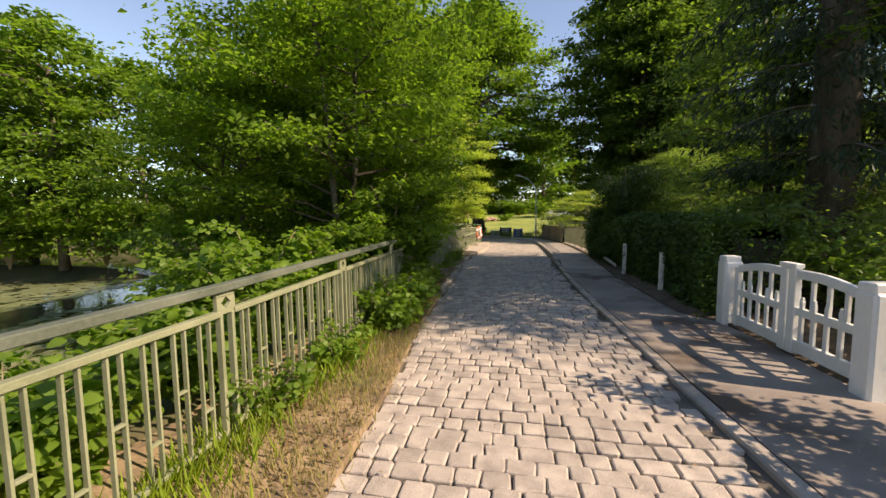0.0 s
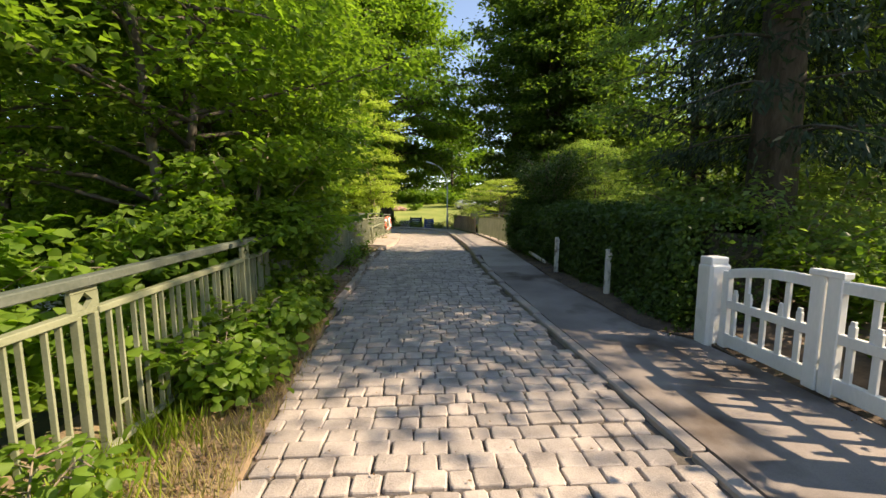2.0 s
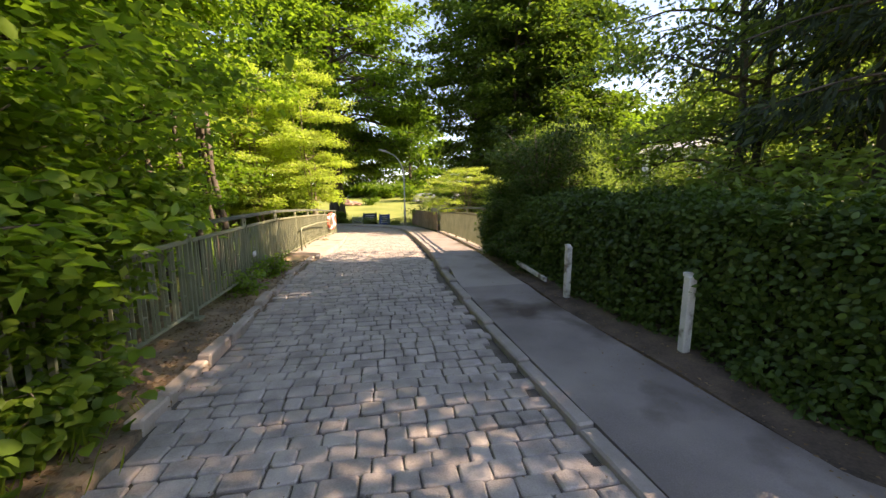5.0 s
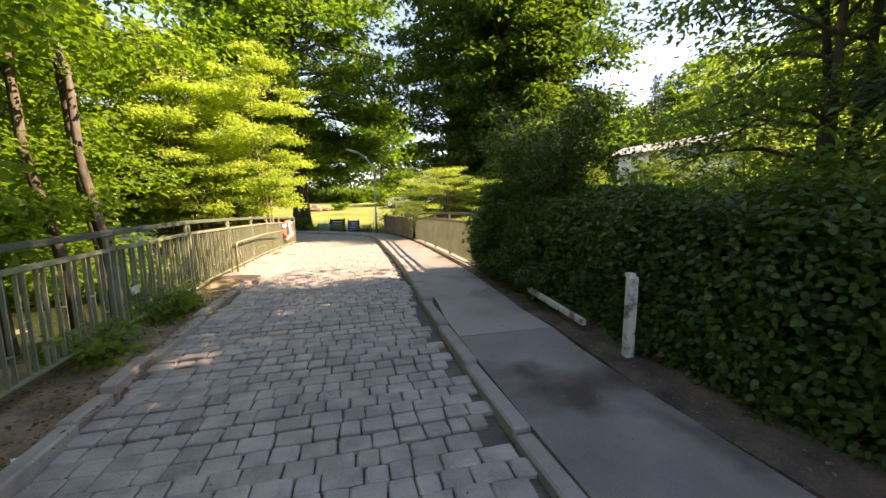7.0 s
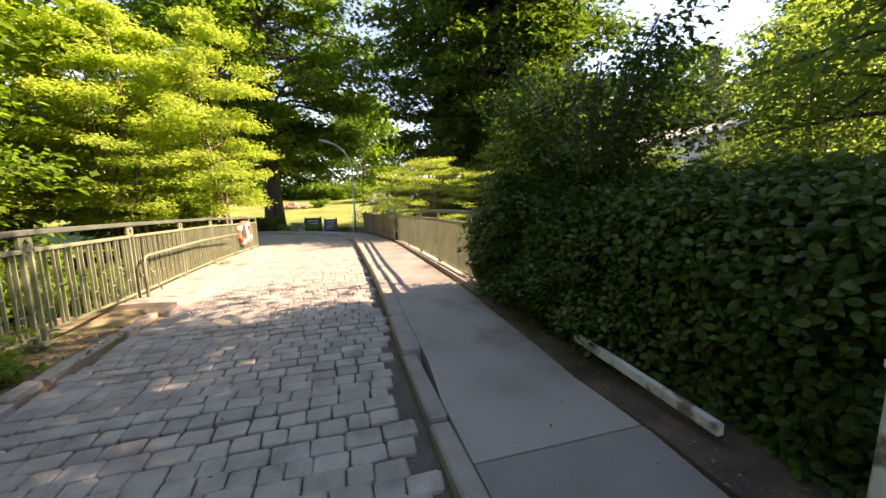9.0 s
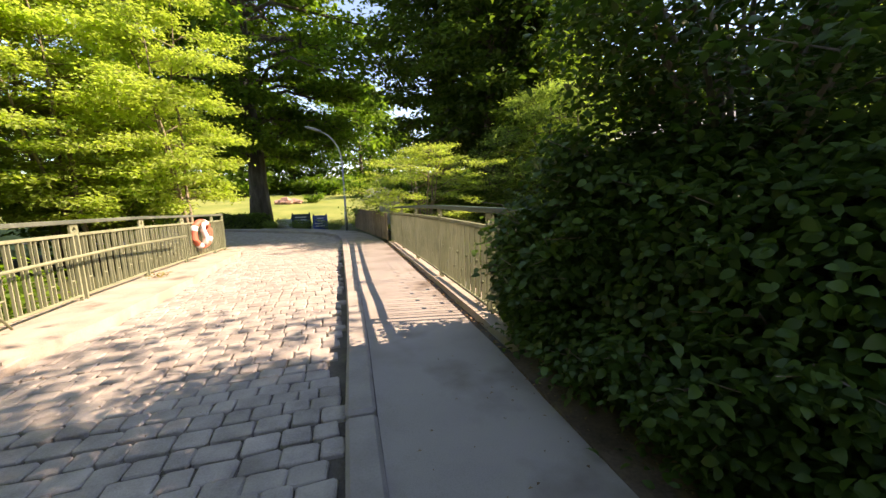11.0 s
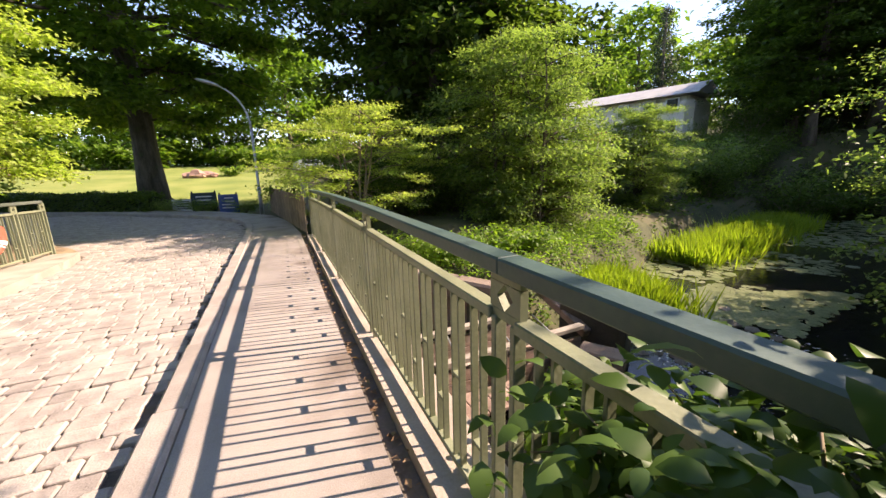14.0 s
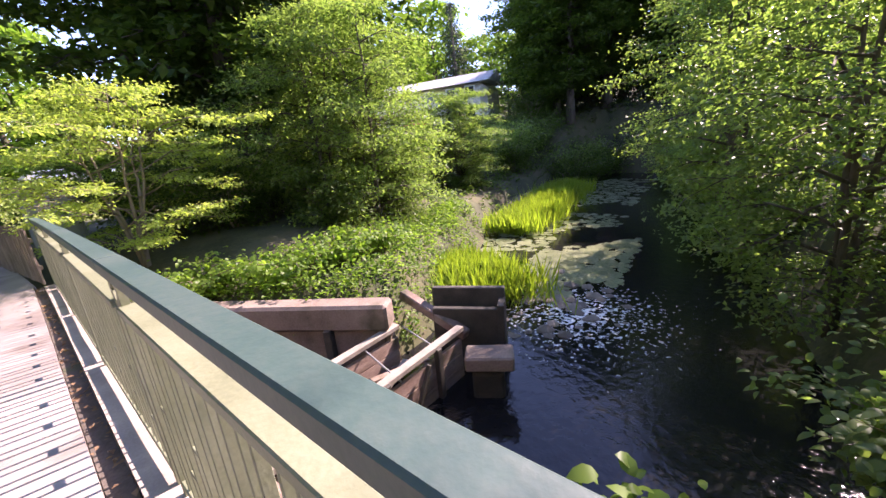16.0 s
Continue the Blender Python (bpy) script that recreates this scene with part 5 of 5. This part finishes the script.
far = make_tree("woodland_tree", (-30, 95, ground_height(-30, 95)), "broad green tree at the edge of the lawn", 15, 6.5, 0.06, 0.3, 34, 4, 9, 0.8, 0.9, LEAF_MID, BARK, 141, group="woodland edge", twig_wood=False)
for k in range(30):
    x, y = -75 + 5.3 * k + random.uniform(-2, 2), 84 + random.uniform(-6, 14)
    s = random.uniform(0.75, 1.25)
    copy_thing(far, pose(x, y, ground_height(x, y), 0, 0, random.uniform(0, 360)) @ Matrix.Diagonal((s, s, s, 1)))
for x, y, s in ((42, 30, 0.9), (46, 24, 1.0), (40, 22, 0.8), (50, 36, 0.75), (44, 54, 0.65), (54, 44, 0.75), (47, 64, 0.8), (58, 52, 0.8), (38, 62, 0.9), (55, 32, 0.9), (33, 68, 0.9), (60, 62, 1.2), (34, 56, 0.7), (42, 14, 1.0), (36, 12, 0.9), (34, 11, 0.8), (36, 29, 0.6)):
    copy_thing(far, pose(x, y, ground_height(x, y), 0, 0, 50 * s * x) @ Matrix.Diagonal((s, s, s, 1)))
# Unseen ring of added trees behind the camera, for reflections and closure.
for k in range(9):
    w = radians(150 + 27 * k)
    x, y = 45 * math.cos(w) + 3, 38 * math.sin(w)
    if x > 12 and y > -8:
        continue
    copy_thing(far, pose(x, y, ground_height(x, y), 0, 0, 40 * k) @ Matrix.Diagonal((1.1, 1.1, 1.1, 1)))

shrubbery = make_bush("far_shrub", (-40, 79, ground_height(-40, 79)), "broad green shrubbery behind the lawn", 3.2, 3.4, 1000, 0.7, LEAF_MID, 170, stems=9, group="shrubbery behind the lawn", full=False)
for k in range(14):
    x, y = -46 + random.uniform(-3, 2), -14 + 4.6 * k
    copy_thing(shrubbery, pose(x, y, ground_height(x, y) - 0.3, 0, 0, 50 * k) @ Matrix.Diagonal((1.1, 1.1, 1.5, 1)))
for k in range(26):
    x, y = -62 + 4.2 * k, 76 + random.uniform(-3, 6)
    copy_thing(shrubbery, pose(x, y, ground_height(x, y) - 0.3, 0, 0, 70 * k) @ Matrix.Diagonal((1, 1, random.uniform(0.7, 1.2), 1)))
for x, y, q in ((-1.5, 61, 0.35), (14, 70, 1.0), (5, 66, 0.8), (0.5, 72, 0.9), (-20, 50, 0.8), (-26, 46, 1.0), (18, 50, 1.2), (22, 56, 1.2), (16, 42, 1.0)):
    copy_thing(shrubbery, pose(x, y, ground_height(x, y) - 0.2, 0, 0, 33 * x) @ Matrix.Diagonal((q, q, q, 1)))
for x, y, q, w in ((1.0, 33.9, 0.36, 10), (-0.7, 34.5, 0.38, 70), (-2.3, 35.6, 0.4, 130), (-4.1, 37.2, 0.42, 200), (-6.0, 39.0, 0.45, 250), (-8.3, 40.9, 0.5, 300), (2.6, 33.6, 0.4, 20)):
    copy_thing(shade, pose(x, y, ground_height(x, y) - 0.03, 0, 0, w) @ Matrix.Diagonal((q * 1.5, q * 1.3, q, 1)))
# Dark leaf mass added under the beeches in place of missing canopy shade.
under = make_bush("thicket", (6.6, 25.6, -0.2), "added dark understory filling shaded and bare banks", 1.5, 2.0, 5200, 0.1, LEAF_DARK, 153, stems=14, full=False, group="dark understory")
for x, y, q, w in ((8.6, 25.8, 1.15, 60), (10.8, 26.2, 1.2, 130), (5.2, 26.6, 1.0, 200), (7.4, 27.6, 1.3, 20), (12.6, 26.8, 1.2, 280), (9.8, 28.2, 1.4, 90)):
    copy_thing(under, pose(x, y, ground_height(x, y) - 0.05, 0, 0, w) @ Matrix.Diagonal((q, q, q, 1)))
for x, y, q, w in ((24, 27, 1.3, 10), (27.5, 24.5, 1.5, 80), (31, 24, 1.7, 150), (29, 28, 1.5, 210), (33, 30, 1.7, 40), (26, 30, 1.4, 300), (31, 33, 1.4, 100)):
    copy_thing(under, pose(x, y, ground_height(x, y) - 0.1, 0, 0, w) @ Matrix.Diagonal((q, q, q, 1)))
for x, y, q, w in ((33, 26.8, 0.8, 30), (35.5, 29, 0.75, 140), (36.5, 25.2, 0.95, 250), (39, 32, 0.9, 70)):
    copy_thing(beech, pose(x, y, ground_height(x, y) - 0.2, 0, 0, w) @ Matrix.Diagonal((q * 1.3, q * 1.3, q, 1)))
low = build_hedge("low_hedge", "low dark clipped hedge along the far pavement", (-0.55, 0.55, -6.2, 6.2), [(-7, 0.95), (7, 1.05)], 16000, 0.11, LEAF_DARK, 33)
low.location, low.rotation_euler = (-7.9, 39.75, -0.3), (0, 0, radians(53.4))
build_rockery()
make_bush("weed", (-1.95, 19.4, 0.1), "small weed sprouting from the concrete strip", 0.09, 0.12, 30, 0.045, DRYGRASS, 44, category="weeds", stems=5)
solo("paper_scrap", Shape().lump((0, 0, 0.03), 0.06, (1.2, 0.8, 0.5), 0.5, 3, 2), WHITEWOOD, "crumpled white paper scrap on the verge", "litter", at=(-1.57, 9.82, hump(9.8) + 0.02))
solo("rail_tag", Shape().box((0, 0, 0), (0.015, 0.16, 0.09), Matrix.Rotation(radians(6), 3, "X")), OLDWHITE, "small weathered white plate tied to the railing", "plate", at=(-2.06, 12.1, 0.67))
build_lamp()
build_signs()
build_lifebuoy()
build_flume()
build_cabinet()
build_edging()
build_pipe()
build_fence()
silver = material("silver_car_paint", [(0.45, 0.46, 0.47), (0.52, 0.53, 0.54)], 1, 0.3, 0.0, 20, metal=0.5)
build_car((7.0, 62, ground_height(7, 62)), 10, silver, "parked silver car beyond the lawn")
build_car((12.5, 61, ground_height(12.5, 61)), 5, WHITEWOOD, "parked white car beyond the lawn")

# water plants
rng = np.random.default_rng(7)
pads = Shape()
def lily(x, y, z, r):
    k = len(pads.v)
    w = rng.uniform(0, 6.28)
    pads.v += [(x, y, z)] + [(x + r * math.cos(w + 0.72 * j), y + r * math.sin(w + 0.72 * j), z + 0.004) for j in range(9)]
    pads.f.extend([k, k + 1 + j, k + 2 + j] for j in range(8))
for k in range(5200):
    x, y = rng.uniform(-24, -6.5), rng.uniform(0, 17)
    if noise.noise(Vector((x * 0.25, y * 0.25, 5))) > -0.3:
        lily(x, y, -0.945, rng.uniform(0.1, 0.24))
for k in range(3200):
    x = 9.5 + 19 * rng.uniform(0, 1) ** 1.3
    y = rng.uniform(17.5, 25)
    if noise.noise(Vector((x * 0.4, y * 0.4, 9))) > -0.1 and y > 17 + 0.1 * x:
        lily(x, y, -1.594, rng.uniform(0.07, 0.17))
for k in range(1500):
    x, y = rng.uniform(9.2, 14.5), rng.uniform(17.0, 19.6)
    if noise.noise(Vector((x * 0.5, y * 0.5, 3))) > -0.05 and y > 16.2 + 0.09 * x:
        lily(x, y, -1.592, rng.uniform(0.06, 0.15))
solo("lily_pads", pads, PADS, "floating round water lily pads", "water lily", kind="stuff")
places = []
for k in range(5200):
    u, v = rng.uniform(0, 1), rng.normal() * 0.55
    places.append((13.6 + 10.5 * u - 0.2 * v, 21.4 + 2.0 * u + v * 0.9, -1.62))
blades("reeds", "bright green reeds growing on a river islet", places, 0.75, GRASS, 8, 2, "reeds")
places = [(9.0 + rng.normal() * 0.42, 20.2 + rng.normal() * 0.7, -1.6) for k in range(4200)]
blades("reeds", "bright green reeds beside the sluice", places, 0.75, GRASS, 9, 2, "reeds")
rocks = Shape()
for k in range(60):
    x, y = 9.2 + rng.normal() * 0.8, 18.0 + rng.normal() * 0.7
    rocks.lump((x, y, -1.62), rng.uniform(0.06, 0.2), (1, 1, 0.6), 0.25, k, 1)
for k in range(320):
    u = rng.uniform(0, 1)
    rocks.lump((12 + 15 * u, 23.0 + 2.6 * u + rng.normal() * 0.4, -1.55), rng.uniform(0.08, 0.28), (1, 1, 0.6), 0.25, k, 1)
solo("river_stones", rocks, STONE, "brown wet stones along the river", "stones", kind="stuff")

# undergrowth
scatter("undergrowth", "low mixed weeds on the river bank", "undergrowth", LEAF_BRIGHT, 9000, 0.09, (3.2, 13, 18.8, 28), lambda x, y: along([(b, a) for b, a in NORTH], x) - 0.1 < y < along([(b, a) for b, a in NORTH], x) + 1.7 and ground_height(x, y) > -1.55, 12)
scatter("undergrowth", "shaded low plants on the far bank", "undergrowth", LEAF_DARK, 20000, 0.17, (11, 38, 22, 46), lambda x, y: ground_height(x, y) > -1.3, 13)
scatter("undergrowth", "weeds on the pond bank behind the railing", "undergrowth", LEAF_MID, 7000, 0.11, (-7, -2.75, -2, 9), lambda x, y: ground_height(x, y) > -0.9, 14)
scatter("undergrowth", "garden plants behind the hedge", "undergrowth", LEAF_MID, 8000, 0.12, (4.6, 16, 0, 15), lambda x, y: ground_height(x, y) > -1.2, 15)

# grass and dead leaves on the verge
places = []
for k in range(4200):
    y = -2 + 10 * rng.uniform(0, 1)
    x = along(RAIL_LINE, y) + abs(rng.normal()) * 0.22 - 0.1
    places.append((x, y, hump(y) + 0.03))
blades("verge_grass", "tufts of grass along the railing foot", places, 0.26, GRASS, 10, 1)
places = []
for k in range(9000):
    y = rng.uniform(-2, 7)
    a, b = along(RAIL_LINE, y), road_left(y)
    places.append((a + (b - a) * rng.uniform(0.0, 1.0), y, 0.03))
blades("dry_grass", "short half-dry grass on the verge", places, 0.13, DRYGRASS, 11, 1)
n = 4600
at = np.stack([rng.uniform(0, 1, n), rng.uniform(-2, 14.5, n), np.full(n, 0.05)], 1)
for q in at:
    a, b = along(RAIL_LINE, q[1]), road_left(q[1])
    q[0] = a - 0.2 + (b - a + 0.2) * q[0] ** 0.8
    q[2] = hump(q[1]) + 0.06 + 0.07 * noise.noise(Vector((q[0], q[1], 7)) * 1.5)
ax = np.stack([rng.normal(size=n), rng.normal(size=n), rng.normal(size=n) * 0.25], 1)
solo("fallen_leaves", leaf_mesh("fallen_leaves", at, ax, unit(np.stack([rng.normal(size=n) * 0.3, rng.normal(size=n) * 0.3, np.ones(n)], 1)), rng.uniform(0.02, 0.055, n), DEADLEAF), DEADLEAF, "scattered brown fallen leaves on the verge", "leaves", kind="stuff")


def litter(name, label, n, spot, size, seed, mat):
    """Flat scattered bits at the places that spot() gives."""
    q = np.random.default_rng(seed)
    p = np.array([spot(q) for _ in range(n)])
    a = np.stack([q.normal(size=n), q.normal(size=n), q.normal(size=n) * 0.12], 1)
    u = unit(np.stack([q.normal(size=n) * 0.2, q.normal(size=n) * 0.2, np.ones(n)], 1))
    solo(name, leaf_mesh(name, p, a, u, size * q.uniform(0.4, 1.3, n), mat), mat, label, "litter", kind="stuff")


def on_pavement(q):
    y = q.uniform(0, 14)
    side = q.uniform(0, 1) ** 0.4
    return (kerb_x(y) + 0.2 + (pave_edge(y) - kerb_x(y) - 0.2) * side, y, hump(y) + pave_z(y) + 0.018)


def on_lane(q):
    y = q.uniform(0, 15)
    side = q.uniform(0, 1) ** 2.2
    return (road_left(y) + (kerb_x(y) - road_left(y)) * side, y, hump(y) + 0.02)


def in_gutter(q):
    y = q.uniform(13.9, 24)
    return (gutter_x(y) + q.uniform(0.01, 0.11), y, hump(y) + 0.075)


def under_hedge(q):
    y, x = q.uniform(6.4, 13.8), q.uniform(2.45, 2.95)
    return (x, y, hump(y) + pave_z(y) + 0.04 + 0.1 * min(1, max(0, (x - pave_edge(y)) * 1.1)))


litter("pavement_litter", "few dry leaves and crumbs on the pavement", 260, on_pavement, 0.022, 21, DEADLEAF)
litter("lane_litter", "few dry leaves on the setts", 360, on_lane, 0.026, 22, DEADLEAF)
litter("gutter_litter", "brown leaf debris in the drainage channel", 260, in_gutter, 0.05, 23, DEADLEAF)
litter("hedge_litter", "brown leaves under the hedge", 420, under_hedge, 0.03, 24, DEADLEAF)

# ---------------------------------------------------------------- granite setts
road = bpy.data.objects["road"]
variants = []
def sett_shape(w, d, seed):
    """A worn stone: eight-sided outline with rounded shoulders and a slightly domed head."""
    r = random.Random(seed)
    s = Shape()
    c = 0.015
    line = [(-w / 2 + c, -d / 2), (w / 2 - c, -d / 2), (w / 2, -d / 2 + c), (w / 2, d / 2 - c), (w / 2 - c, d / 2), (-w / 2 + c, d / 2), (-w / 2, d / 2 - c), (-w / 2, -d / 2 + c)]
    line = [(x + r.uniform(-0.006, 0.006), y + r.uniform(-0.006, 0.006)) for x, y in line]
    for inset, z in ((0, -0.05), (0.0, -0.01), (0.004, -0.004), (0.012, 0.0005)):
        s.v += [(x * (1 - 2 * inset / w), y * (1 - 2 * inset / d), z + r.uniform(-0.002, 0.002)) for x, y in line]
    s.v.append((0, 0, 0.002))
    for j in range(8):
        k = (j + 1) % 8
        s.f += [[8 * g + j, 8 * g + k, 8 * g + 8 + k, 8 * g + 8 + j] for g in range(3)] + [[24 + j, 24 + k, 32]]
    return s
for k in range(14):
    w = 0.125 + 0.008 * k
    variants.append((w, sett_shape(w, 0.149, k)))
meshes = {}
rest = Shape()
count = 0
row = 0
y = -5.0
while y < 37.0:
    d = 0.157
    x = road_left(y) + random.uniform(-0.05, 0.05)
    end = kerb_x(y) - 0.01
    while x < end:
        k = random.randrange(14)
        w, sh = variants[k]
        if x + w > end + 0.03:
            break
        cx, cy = x + w / 2, y + random.uniform(-0.008, 0.008) + 0.02 * math.sin(x * 1.7 + row)
        cz = hump(cy) + 0.01 * noise.noise(Vector((cx * 0.8, cy * 0.8, 2))) + random.uniform(-0.003, 0.003)
        near = -1.2 < cx < 1.3 and 7.6 < cy < 9.9
        if near and count < 300:
            if k not in meshes:
                meshes[k] = sh.mesh("sett", SETT)
            part("sett", meshes[k], SETT, road, at=(cx, cy, cz), rot=(random.uniform(-1.7, 1.7), random.uniform(-1.7, 1.7), random.uniform(-2, 2)))
            count += 1
        else:
            b = len(rest.v)
            t = random.uniform(-0.03, 0.03)
            tx, ty = random.uniform(-0.03, 0.03), random.uniform(-0.03, 0.03)
            rest.v += [(cx + p[0] - t * p[1], cy + p[1] + t * p[0], cz + p[2] + tx * p[0] + ty * p[1]) for p in sh.v]
            rest.f += [[b + q for q in f] for f in sh.f]
        x += w + 0.009
    y += d
    row += 1
me = bpy.data.meshes.new("setts")
me.from_pydata(rest.v, [], rest.f)
me.materials.append(SETT)
tagged(part("setts", me, SETT, road), kind="stuff")
